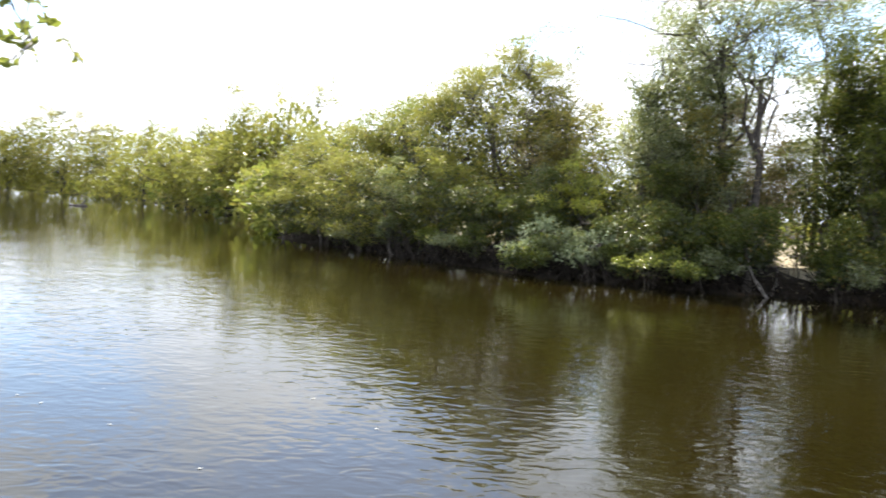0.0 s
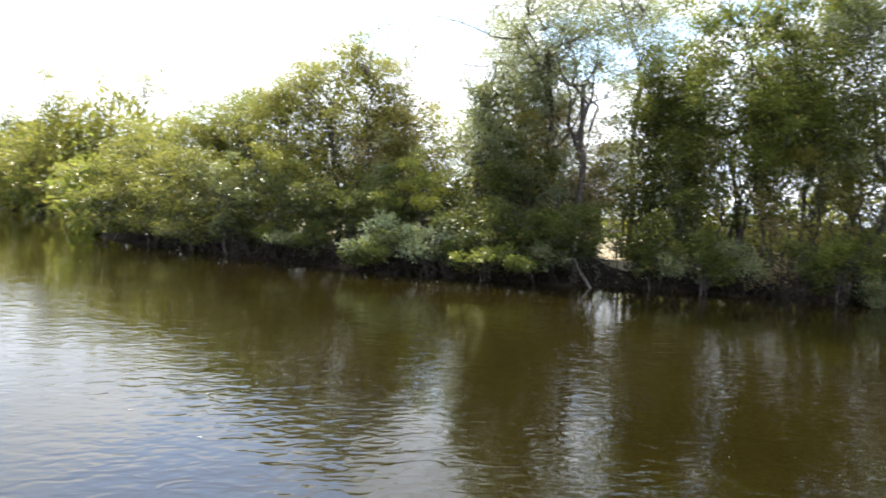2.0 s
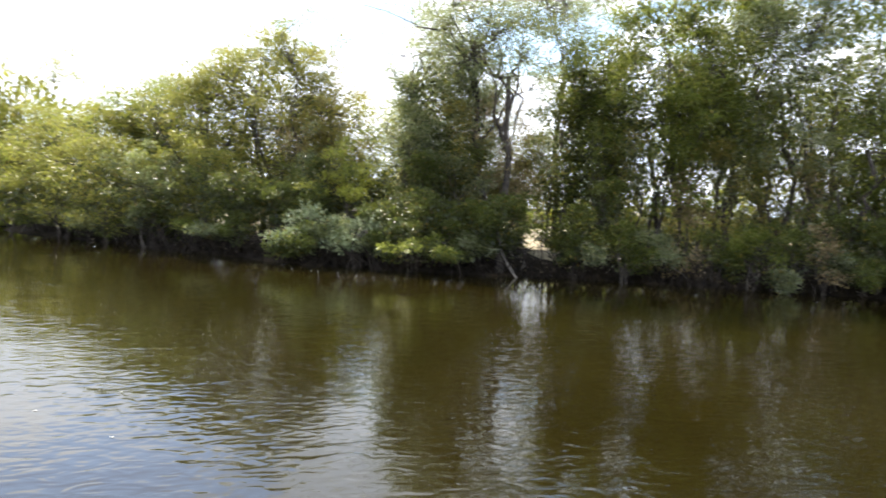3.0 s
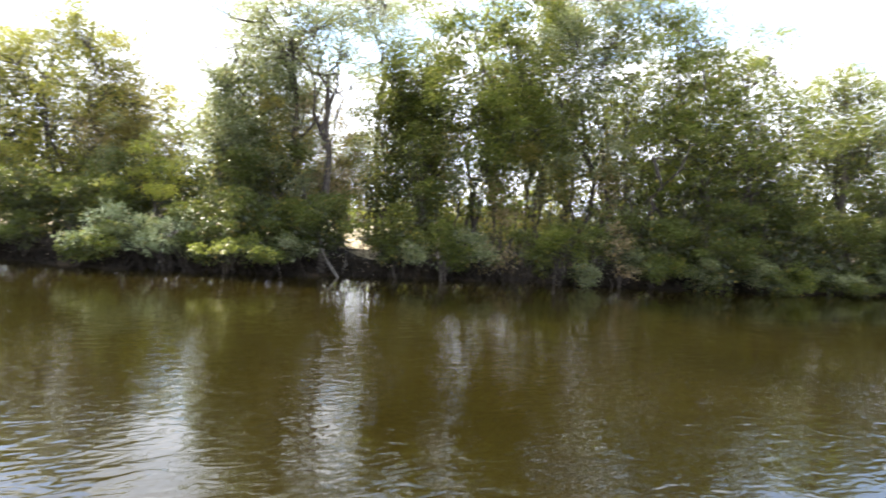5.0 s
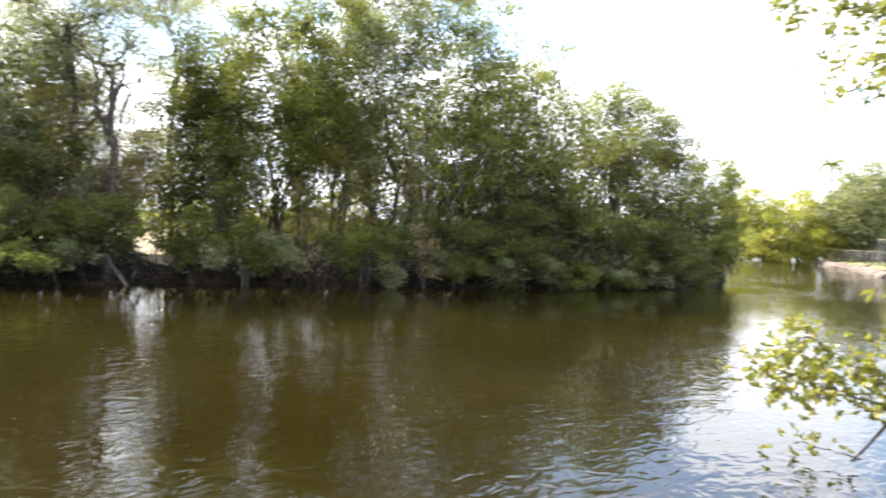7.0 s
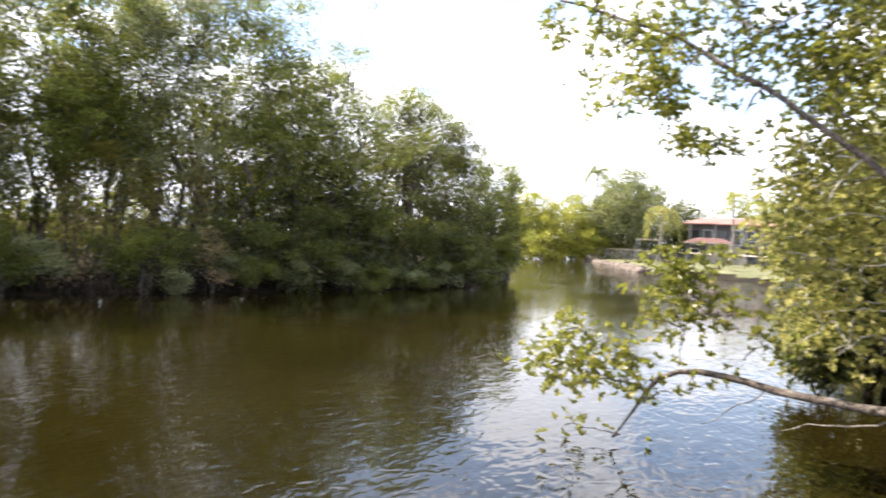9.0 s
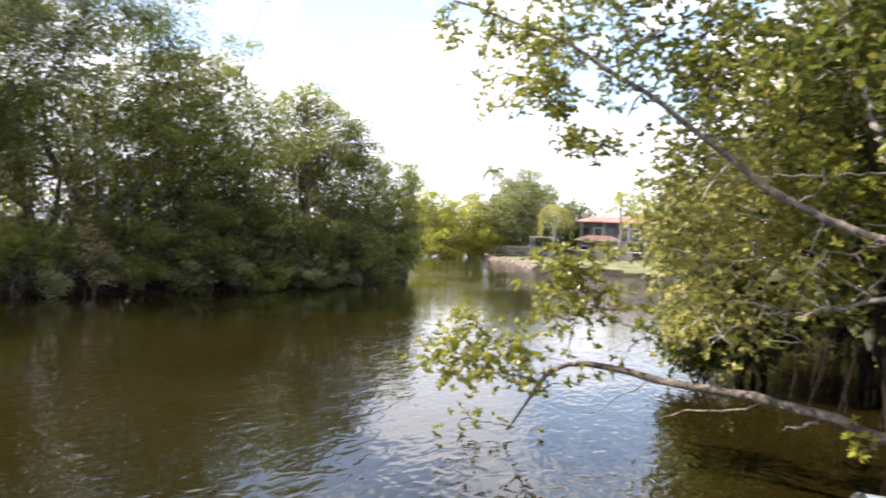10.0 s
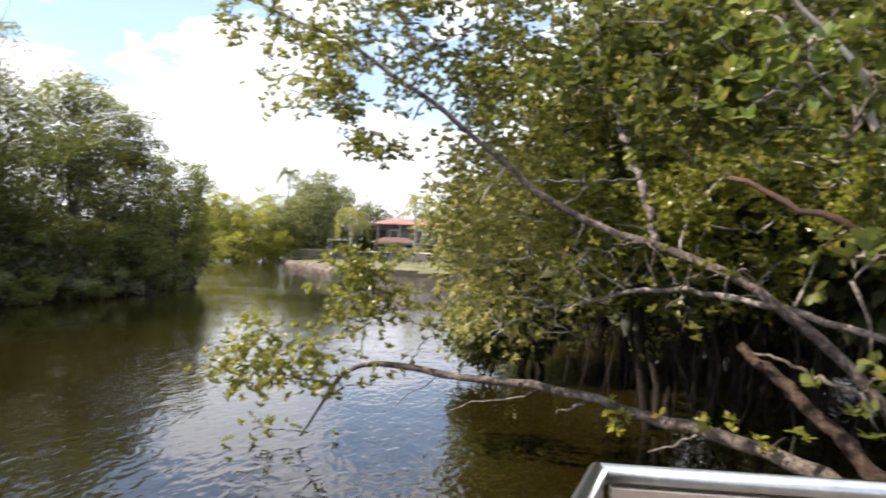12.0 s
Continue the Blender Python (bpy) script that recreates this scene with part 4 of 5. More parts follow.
def make_stair(y):
    root = thing("garden_stair", (HX - 5.5, y, 0.9), "cream rendered stair wall sloping to the lawn", "stair")
    bm = bmesh.new()
    pts = [(-0.9, -0.3), (-0.9, 0.5), (0.0, 2.2), (0.9, 2.2), (0.9, -0.3)]
    rows = [[bm.verts.new((d, p[0], p[1])) for p in pts] for d in (0.0, 1.6)]
    bm.faces.new(rows[0]), bm.faces.new(list(reversed(rows[1])))
    for i in range(5):
        bm.faces.new((rows[0][i], rows[1][i], rows[1][(i + 1) % 5], rows[0][(i + 1) % 5]))
    bmesh.ops.recalc_face_normals(bm, faces=bm.faces)
    part("wall", bm_mesh("wall", bm, CREAM), root)
    part("coping", box_mesh("coping", (-0.05, -0.02, 2.2), (1.65, 0.95, 2.28), CREAM, 0.01), root)


def make_pavilion():
    root = thing("garden_pavilion", (HX - 7.0, 8.0, 0.85), "open garden pavilion with a red roof and cream eaves", "pavilion")
    part("roof", wedge_mesh("roof", -2.2, 2.2, -3.1, 2.7, 2.70, 3.30, 1.4, TILE_DULL, 0.06), root, "low dull red roof")
    part("eave", box_mesh("eave", (-2.24, -3.14, 2.56), (2.24, 2.74, 2.637), CREAM, 0.01), root, "cream eave board")
    for x in (-1.9, 1.9):
        for y in (-2.8, 0, 2.4):
            part("post", box_mesh("post", (x - 0.07, y - 0.07, -0.3), (x + 0.07, y + 0.07, 2.56), PLASTER, 0.01), root)
    part("counter", box_mesh("counter", (0.4, -2.7, -0.3), (0.8, -0.4, 1.9), CREAM, 0.03), root, "cream rendered wall")


def make_canopy():
    root = thing("shade_canopy", tuple(bearing(-80.9, 103, 0.85)), "flat pale shade canopy on thin posts", "canopy")
    part("roof", box_mesh("roof", (-1.4, -1.7, 2.75), (1.4, 1.5, 2.85), CREAM, 0.02), root)
    for x in (-1.3, 1.3):
        for y in (-1.6, 1.4):
            part("post", box_mesh("post", (x - 0.04, y - 0.04, -0.3), (x + 0.04, y + 0.04, 2.75), STEEL), root)


make_house(), make_stair(4.3), make_pavilion(), make_canopy()
make_stair(7.4)


def palm(degrees, distance, crown_angle, frond_length, seed, label, mat, droop=1.0, count=12):
    base = on_ground(degrees, distance)
    root = thing("palm_tree", base, label, "palm", "palms by the house")
    rng = np.random.default_rng(seed)
    high = by_angle(distance, crown_angle) - base.z
    way = bent((0, 0, -0.2), (rng.normal(0, 0.3), rng.normal(0, 0.3), high), rng, 10, 0.03)
    part("trunk", mesh_of("trunk", *tube(way, np.linspace(0.2, 0.13, 10), 8), BARK_GREY, True), root)
    for i in range(count):
        turn = i * 2.4 + rng.normal(0, 0.2)
        rise = rng.uniform(0.0, 1.7)
        out = np.array([math.cos(turn), math.sin(turn), 0])
        s = np.linspace(0, 1, 9)[:, None]
        spine = way[-1] + out * s * frond_length * (1 - 0.25 * s) + np.array([0, 0, 1.0]) * frond_length * (rise * 0.7 * s - droop * 1.15 * s**2)
        heap = Heap()
        heap.add(tube(spine, np.linspace(0.03, 0.008, 9), 4))
        at = resample(spine, 40)[3:]
        side = np.cross(out, [0, 0, 1.0])
        for sign in (-1, 1):
            ways = side * sign + out * 0.5 + np.array([0, 0, -0.5])
            heap.add(leaves(at, np.tile(ways, (len(at), 1)), rng, 0.19 * frond_length, 0.13, 0.5, SMALL_LEAF, 0.15))
        part("frond", heap.mesh("frond", mat), root)


palm(-81.7, 101, 3.0, 3.3, 301, "short yellow-green palm on the lawn", LEAF_HANG, 1.1, 20)
palm(-76.7, 126, 5.9, 3.0, 302, "tall palm above the rounded tree", LEAF_GREEN, 0.9, 22)
palm(-86.9, 92, 4.3, 2.4, 303, "palm with a grey trunk before the house", LEAF_YELLOW, 1.0)
palm(-89.0, 96, 3.6, 2.6, 304, "drooping yellow-green palm beside the house", LEAF_YELLOW, 1.1)


def make_fence():
    line = resample([tuple(bearing(-75.5, 128)), tuple(bearing(-78.6, 106)), tuple(bearing(-82.4, 84)), tuple(bearing(-90.8, 74)), tuple(bearing(-99, 74))], 29)
    line[:, 2] = ground_height(line[:, 0], line[:, 1]) + 0.05
    root = thing("garden_fence", tuple(line[0]), "wire mesh fence with pale metal posts and top rail", "fence")
    base = line[0]
    tops = line.copy()
    tops[:, 2] = 2.12
    for p, q in zip(line, tops):
        part("post", mesh_of("post", *tube([p - base - [0, 0, 0.2], q - base], [0.04, 0.04], 6), PLASTER), root)
    part("top_rail", mesh_of("top_rail", *tube(tops - base, np.full(len(tops), 0.035), 6), ALUMINIUM), root, "pale top rail")
    heap = Heap()
    for p0, q0, p1, q1 in zip(line[:-1], tops[:-1], line[1:], tops[1:]):
        n = int(np.linalg.norm(p1 - p0) / 0.22)
        for k in range(n):
            s, e = k / n, min(1, (k + 4) / n)
            low_a, top_b = p0 + (p1 - p0) * s, q0 + (q1 - q0) * e
            low_b, top_a = p0 + (p1 - p0) * e, q0 + (q1 - q0) * s
            heap.add(tube([low_a - base, top_b - base], [0.0035, 0.0035], 3))
            heap.add(tube([low_b - base, top_a - base], [0.0035, 0.0035], 3))
    tagged(part("wire_mesh", heap.mesh("wire_mesh", PLASTER), root, "grey wire mesh"), kind="stuff")


make_fence()


def make_revetment():
    root = thing("stone_revetment", (88, 17, 0.2), "weathered rubble stone edging along the bank", "revetment")
    rng = np.random.default_rng(9)
    shapes = []
    for k in range(6):
        bm = bmesh.new()
        bmesh.ops.create_icosphere(bm, subdivisions=1, radius=0.5)
        for v in bm.verts:
            v.co *= 1 + rng.uniform(-0.22, 0.22)
            v.co.x = max(-0.4, min(0.4, v.co.x)) * 1.2
        shapes.append(bm_mesh("stone", bm, STONE))
    edge = resample([(112, 27.5, 0), (104, 24, 0), (88, 17.2, 0), (71, 12, 0)], 84)
    for row, lift in ((0, 0.02), (1, 0.26)):
        for p in edge:
            ob = part("stone", shapes[rng.integers(0, 6)], root)
            ob.location = Vector(p) + Vector((rng.normal(0, 0.15) + 0.3 * row, rng.normal(0, 0.15) - 0.35 * row, lift)) - root.location
            ob.rotation_euler = (rng.uniform(-0.4, 0.4), rng.uniform(-0.4, 0.4), rng.uniform(0, 6.28))
            size = rng.uniform(0.42, 0.78)
            ob.scale = (size * 1.2, size, size * 0.7)


make_revetment()


# ---- the overhanging mangrove beside the landing ----
def limb_part(root, name, way, radii, mat, seed, label="", sides=9, steps=30):
    """One crooked limb along a few guide places, in the root's own coordinates."""
    rng = np.random.default_rng(seed)
    p = resample(way, steps)
    for _ in range(2):
        p[1:-1] = (p[:-2] + 2 * p[1:-1] + p[2:]) / 4
    r = np.interp(np.linspace(0, 1, steps), np.linspace(0, 1, len(radii)), radii) * (1 + 0.07 * rng.normal(0, 1, steps))
    p[1:-1] += rng.normal(0, 0.012, (steps - 2, 3))
    return part(name, mesh_of(name, *tube(p - np.array(root.location), r, sides), mat, True), root, label), p


NEAR_ROOT = (5.2, -3.6, 0.2)
near = thing("leaning_mangrove", NEAR_ROOT, "large leaning mangrove with grey limbs over the water", "tree")
BIG = [(5.2, -3.6, 0.0), (5.45, -3.2, 1.45), (5.65, -2.83, 1.79), (5.89, -2.56, 2.06), (6.01, -2.25, 2.26), (6.25, -1.83, 2.43), (6.47, -1.37, 2.56), (6.64, -0.95, 2.8), (6.77, -0.65, 3.06), (6.98, -0.29, 3.44), (7.08, -0.02, 3.66), (7.26, 0.43, 4.02), (7.4, 0.89, 4.32), (7.49, 1.48, 4.61), (7.6, 2.1, 4.85)]
LOW = [(5.3, -3.7, 0.2), (5.71, -3.14, 0.67), (6.19, -2.86, 0.73), (6.78, -2.48, 0.77), (7.05, -2.32, 0.75), (7.34, -2.03, 0.78), (7.65, -1.59, 0.89), (7.92, -1.17, 0.91), (8.18, -0.58, 0.92), (8.38, 0.17, 0.97), (8.45, 0.56, 1.04), (8.41, 0.94, 1.07), (8.48, 1.14, 0.76), (8.55, 1.33, 0.42), (8.71, 1.55, 0.10)]
FORK = [(6.25, -1.83, 2.43), (6.37, -1.79, 2.76), (6.49, -1.72, 3.06), (6.62, -1.62, 3.36), (6.84, -1.56, 3.9)]
MIDDLE = [(5.2, -3.9, 1.45), (5.55, -3.55, 1.7), (5.95, -3.11, 1.85), (6.52, -2.6, 2.0), (6.87, -2.22, 2.02), (7.06, -1.92, 2.03), (7.21, -1.75, 1.93), (7.36, -1.51, 1.84), (7.6, -1.1, 1.76)]
STUMP = [(5.1, -3.4, 0.3), (5.4, -3.07, 0.95), (5.71, -2.92, 1.16), (6.01, -2.76, 1.39), (6.31, -2.57, 1.61)]
RED = [(4.9, -3.5, 1.2), (3.9, -2.35, 2.35), (3.85, -2.05, 2.5), (4.01, -1.86, 2.6), (4.22, -1.63, 2.74)]
limb_part(near, "limb", BIG, [0.075, 0.050, 0.041, 0.037, 0.033, 0.028, 0.023, 0.019, 0.011], BARK_NEAR, 1, "thick grey leaning limb")
limb_part(near, "limb", LOW, [0.080, 0.066, 0.060, 0.056, 0.048, 0.044, 0.037, 0.026, 0.011], BARK_NEAR, 2, "grey limb dipping into the water")
limb_part(near, "limb", FORK, [0.036, 0.030, 0.024, 0.014], BARK_GREY, 3)
limb_part(near, "limb", MIDDLE, [0.030, 0.030, 0.028, 0.022, 0.010], BARK_GREY, 4, "pale thin branch")
limb_part(near, "limb", STUMP, [0.08, 0.066, 0.058, 0.052, 0.040], BARK_STUMP, 5, "broken brown stem, crown shade put into its dark bark")
limb_part(near, "limb", [(6.27, -2.60, 1.58), (6.05, -2.83, 1.52), (5.85, -3.02, 1.42), (5.66, -3.16, 1.36), (5.45, -3.30, 1.26)], [0.010, 0.014, 0.017, 0.020, 0.024], BARK_NEAR, 7, "pale side branch")
limb_part(near, "twig", [(6.9, -1.95, 3.02), (6.85, -1.55, 3.00), (6.8, -1.1, 2.97), (6.9, -0.7, 2.95), (7.0, -0.35, 2.90)], [0.008, 0.010, 0.010, 0.007, 0.004], BARK_GREY, 71, "thin bare twig", 5)
limb_part(near, "limb", RED, [0.05, 0.034, 0.028, 0.023, 0.012], BARK_RED, 6, "reddish dead limb")


def spray(root, name, boxes, rng, leaf, mat, feet, bark, label="", shape=BROAD_LEAF, aspect=0.55, upward=0.7, tuft=0.3, bunch=1.0):
    """Leafy twigs that fill boxes (bearing, angle, distance, each from-to; tufts; leaves a tuft), joined to the nearest feet."""
    centres, counts = [], []
    for (b0, b1), (a0, a1), (d0, d1), n, per in boxes:
        for _ in range(n):
            b, a, d = rng.uniform(b1, b0) if b1 < b0 else rng.uniform(b0, b1), rng.uniform(a0, a1), rng.uniform(d0, d1)
            q = bearing(b, d, EYE + d * math.tan(radians(a)))
            centres.append((q.x + 0.48, q.y - 0.18, q.z)), counts.append(int(per * bunch * rng.uniform(0.5, 1.5)))
    centres = np.array(centres)
    base = np.array(root.location)
    part(name, mesh_of(name, *rosettes(centres - base, tuft * rng.uniform(0.6, 1.4, len(centres)), np.array(counts), rng, leaf, centres.mean(0) - base, shape=shape, aspect=aspect, upward=upward), mat), root, label)
    heap = Heap()
    joined = np.array(feet)
    order = np.argsort(np.min(np.linalg.norm(centres[:, None] - joined[None], axis=2), axis=1))
    for c in centres[order]:
        foot = joined[np.argmin(np.linalg.norm(joined - c, axis=1))]
        gap = np.linalg.norm(foot - c)
        if gap > 0.03:
            way = bent(foot, c, rng, 6, 0.09, 0.03)
            heap.add(tube(way - base, np.linspace(min(0.007 + 0.010 * gap, 0.028), 0.003, 6), 4))
            joined = np.concatenate([joined, way[3:]])
    tagged(part("twig_growth", heap.mesh("twig_growth", bark), root), kind="stuff")


big_feet, low_feet = resample(BIG, 40)[6:], resample(LOW, 40)[14:]
mid_feet = resample(MIDDLE, 14)
fork_feet = resample(FORK, 10)
rng = np.random.default_rng(5)
# the crown over the big limb, to the right of the open river
spray(near, "crown", [
    ((-79, -88), (13, 21), (6.2, 8.2), 34, 90),
    ((-90, -97), (7, 22), (6.4, 9.0), 40, 125),
    ((-95, -108), (7, 24), (6.9, 9.2), 34, 125),
    ((-106, -124), (5, 24), (6.8, 9.0), 28, 125),
    ((-124, -140), (-2, 24), (4.4, 7.0), 70, 110),
    # upper tufts out of view, added to shade the water and root hollow
    ((-62, -86), (27, 38), (5.5, 8.0), 40, 110),
    ((-84, -104), (25, 38), (5.2, 7.8), 24, 100),
    ((-104, -124), (25, 44), (4.4, 7.2), 36, 110),
], rng, 0.056, LEAF_NEAR, np.concatenate([big_feet, fork_feet]), BARK_GREY, "full crown of glossy yellow-green leaves", shape=SMALL_LEAF, aspect=0.62, bunch=1.35, tuft=0.34)
# deeper green growth in the middle of the crown
spray(near, "crown", [
    ((-90.5, -108), (8, 24), (6.6, 9.0), 60, 125),
    ((-106, -124), (6, 24), (6.8, 9.0), 40, 125),
], rng, 0.056, LEAF_SPRAY, np.concatenate([big_feet, fork_feet]), BARK_GREY, "deeper green leaves inside the crown", shape=SMALL_LEAF, aspect=0.62, bunch=1.35, tuft=0.34)
# darker copy of the crown's leaves, its shade put into their green
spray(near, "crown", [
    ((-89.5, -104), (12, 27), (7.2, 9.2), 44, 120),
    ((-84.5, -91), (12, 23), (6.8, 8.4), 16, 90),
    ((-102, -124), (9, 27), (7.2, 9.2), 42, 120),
], np.random.default_rng(85), 0.062, LEAF_DARK, np.concatenate([big_feet, fork_feet]), BARK_GREY, "leaves coloured dark green for the crown's inner shade", shape=SMALL_LEAF, aspect=0.62, bunch=1.35, tuft=0.36)
# thinner sprays at the outer end of the big limb
spray(near, "crown", [
    ((-71, -80), (15, 21), (6.6, 8.0), 18, 80),
    ((-74, -82), (10.5, 16), (6.4, 7.8), 20, 80),
    ((-79, -86), (7.5, 13), (6.4, 7.8), 24, 80),
], rng, 0.055, LEAF_NEAR, big_feet, BARK_GREY, "loose sprays of yellow-green leaves", tuft=0.2)
# hanging foliage below the big limb
spray(near, "foliage", [
    ((-89.2, -91.5), (-2, 9), (7.0, 8.8), 40, 110),
    ((-91, -98), (-1, 8), (6.3, 8.2), 54, 85),
    ((-89.5, -101), (-7, 1), (6.4, 8.0), 54, 70),
], rng, 0.052, LEAF_HANG, np.concatenate([big_feet, mid_feet]), BARK_PALE, "fine hanging twigs with small olive leaves", tuft=0.34)
spray(near, "foliage", [
    ((-97, -110), (-1.5, 8), (6.2, 7.8), 50, 110),
    ((-99, -116), (-4, 1), (7.6, 9.0), 24, 100),
    ((-108, -124), (-0.5, 8), (5.9, 7.4), 46, 110),
], rng, 0.060, LEAF_NEAR, np.concatenate([big_feet, mid_feet]), BARK_PALE, "thin hanging leafy twigs", shape=SMALL_LEAF, aspect=0.62, bunch=1.4)
# upright sprays on the dipping limb
spray(near, "foliage", [
    ((-79.8, -86), (-6.5, -0.2), (7.6, 8.6), 38, 52),
    ((-85, -92), (-8, -4), (7.6, 8.4), 8, 30),
    ((-70.5, -80.5), (-10.8, -8.6), (7.6, 8.5), 30, 40),
    ((-73, -80), (-9, -6.4), (7.6, 8.5), 22, 42),
    ((-77, -86), (-12, -9), (7.6, 8.4), 10, 24),
    ((-74, -79), (-14.6, -13.6), (8.2, 8.8), 8, 20),
], rng, 0.074, LEAF_NEAR, low_feet, BARK_DARK, "bright young leaves on the dipping limb", tuft=0.3)
spray(near, "foliage", [
    ((-102, -110), (-13.6, -11.2), (6.6, 7.1), 10, 12),
    ((-110, -117), (-14, -12.4), (6.1, 6.6), 8, 12),
], rng, 0.08, LEAF_YELLOW, resample(LOW, 40)[:16], BARK_DARK, "small sprouts along the limb", tuft=0.14)

# sunlit sprigs on the near side of the big limb
spray(near, "foliage", [
    ((-97, -106), (-3.5, 1.5), (5.5, 6.0), 9, 16),
    ((-106, -114), (-6, 0), (5.2, 5.6), 9, 16),
], rng, 0.058, LEAF_SPRAY, big_feet, BARK_NEAR, "small bright sprigs on the big limb", tuft=0.16)
# bare broken twigs along the dipping limb
for k, (a, b, r) in enumerate([
    ((7.66, -1.57, 0.87), (7.80, -1.30, 0.66), 0.017),
    ((6.80, -2.47, 0.76), (6.98, -2.02, 0.52), 0.011),
    ((7.92, -1.17, 0.90), (8.16, -0.20, 0.58), 0.010),
    ((8.30, -0.10, 0.96), (8.20, 0.55, 0.52), 0.008),
]):
    limb_part(near, "twig", bent(a, b, np.random.default_rng(40 + k), 6, 0.10), [r, 0.8 * r, 0.4 * r], BARK_GREY, 50 + k, "bare broken twig", 5, 10)

# ---- a darker broad-leaved tree close to the landing ----
close = thing("broadleaf_tree", (3.4, -4.4, 0.5), "dark green broad-leaved tree leaning over the landing", "tree")
limb_part(close, "trunk", [(3.4, -4.4, 0.2), (3.6, -3.9, 1.6), (3.9, -3.2, 2.9), (4.1, -2.6, 3.6), (4.3, -1.9, 4.1)], [0.12, 0.10, 0.08, 0.06, 0.03], BARK_GREY, 8)
spray(close, "crown", [
    ((-103, -113), (10, 19), (4.2, 5.2), 52, 44),
    ((-110, -125), (12, 24), (4.2, 5.4), 60, 46),
    ((-98, -108), (12, 20), (4.6, 5.4), 24, 34),
    ((-117, -140), (2, 14), (3.2, 4.6), 30, 40),
    ((-119, -132), (-12, 2), (3.2, 4.4), 14, 26),
], rng, 0.075, LEAF_DARK, resample([(3.9, -3.2, 2.9), (4.1, -2.6, 3.6), (4.3, -1.9, 4.1)], 12), BARK_GREY, "large rounded dark green leaves", aspect=0.72)

limb_part(close, "limb", [(3.55, -4.0, 1.4), (4.32, -2.62, 2.6), (4.42, -2.52, 2.98), (4.36, -2.45, 3.30), (4.30, -2.18, 3.52), (4.28, -1.98, 3.70), (4.3, -1.85, 4.0)], [0.04, 0.032, 0.028, 0.026, 0.022, 0.018, 0.010], BARK_PALE, 81, "pale peeling stem")
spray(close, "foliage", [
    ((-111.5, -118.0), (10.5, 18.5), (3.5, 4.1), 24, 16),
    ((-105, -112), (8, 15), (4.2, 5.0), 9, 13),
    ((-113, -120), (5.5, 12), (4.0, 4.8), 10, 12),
], np.random.default_rng(83), 0.082, LEAF_SUN_TONE, resample([(4.42, -2.52, 2.98), (4.30, -2.18, 3.52), (4.3, -1.85, 4.0)], 12), BARK_GREY, "large glossy leaves, sunlight put into their pale green", aspect=0.66, tuft=0.2)
spray(close, "foliage", [
    ((-118, -127), (-19, -8), (4.2, 5.2), 7, 13),
], np.random.default_rng(84), 0.070, LEAF_DARK, resample([(3.55, -4.0, 1.4), (4.32, -2.62, 2.6)], 8), BARK_STUMP, "drooping dark green leaves", aspect=0.6, tuft=0.2)

# ---- mangroves behind, with hanging roots over dark water ----
def back_mangrove(x, y, top, spread, seed, mat, low=1.35, roots=26, tufts=100):
    z = float(ground_height(x, y))
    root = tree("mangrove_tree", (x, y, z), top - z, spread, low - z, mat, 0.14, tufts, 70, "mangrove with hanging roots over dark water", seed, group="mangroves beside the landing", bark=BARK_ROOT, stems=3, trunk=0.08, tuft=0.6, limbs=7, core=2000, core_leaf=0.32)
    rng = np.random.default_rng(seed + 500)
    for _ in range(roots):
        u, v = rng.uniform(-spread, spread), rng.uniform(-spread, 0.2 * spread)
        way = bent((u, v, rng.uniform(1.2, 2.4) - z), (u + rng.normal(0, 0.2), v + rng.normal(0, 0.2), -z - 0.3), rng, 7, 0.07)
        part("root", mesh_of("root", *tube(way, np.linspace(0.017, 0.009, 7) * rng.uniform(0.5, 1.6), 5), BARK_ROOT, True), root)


for i, (x, y, top, spread, mat) in enumerate([(11.6, -4.4, 8.4, 2.8, LEAF_DARK), (15.0, -3.8, 8.0, 2.7, LEAF_GREEN), (8.8, -6.4, 8.6, 3.0, LEAF_DARK), (19.0, -4.0, 6.4, 2.6, LEAF_GREEN), (23.5, -4.2, 6.2, 2.6, LEAF_OLIVE), (10.6, -2.9, 6.4, 2.3, LEAF_HANG), (9.4, -5.6, 6.0, 2.3, LEAF_DARK)]):
    back_mangrove(x, y, top, spread, 201 + i, mat, roots=34)
back_mangrove(14.2, -1.8, 5.2, 2.0, 208, LEAF_HANG, 0.5, 10, 110)
tree("mangrove_bush", (13.6, -0.75, float(ground_height(13.6, -0.75))), 1.35 - float(ground_height(13.6, -0.75)), 0.8, 0.2 - float(ground_height(13.6, -0.75)), LEAF_DARK, 0.10, 36, 90, "low dark mangrove bush standing in the shallows", 209, bark=BARK_ROOT, stems=3, trunk=0.04, tuft=0.36, limbs=5, category="shrub", core=500, core_leaf=0.16)
# thicket added on the bank behind the hanging roots, dark leaves for deep shade
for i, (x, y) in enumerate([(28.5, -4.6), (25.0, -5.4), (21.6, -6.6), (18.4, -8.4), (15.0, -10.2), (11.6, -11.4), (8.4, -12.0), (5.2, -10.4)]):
    tree("thicket_shrub", (x, y, float(ground_height(x, y))), 3.6, 2.3, -0.3, LEAF_DARK, 0.2, 45, 50, "dense thicket added on the bank, dark leaves standing for shade", 260 + i, group="thicket behind the hanging roots", category="shrub", stems=3, trunk=0.05, tuft=0.7, core=2200, core_leaf=0.34)
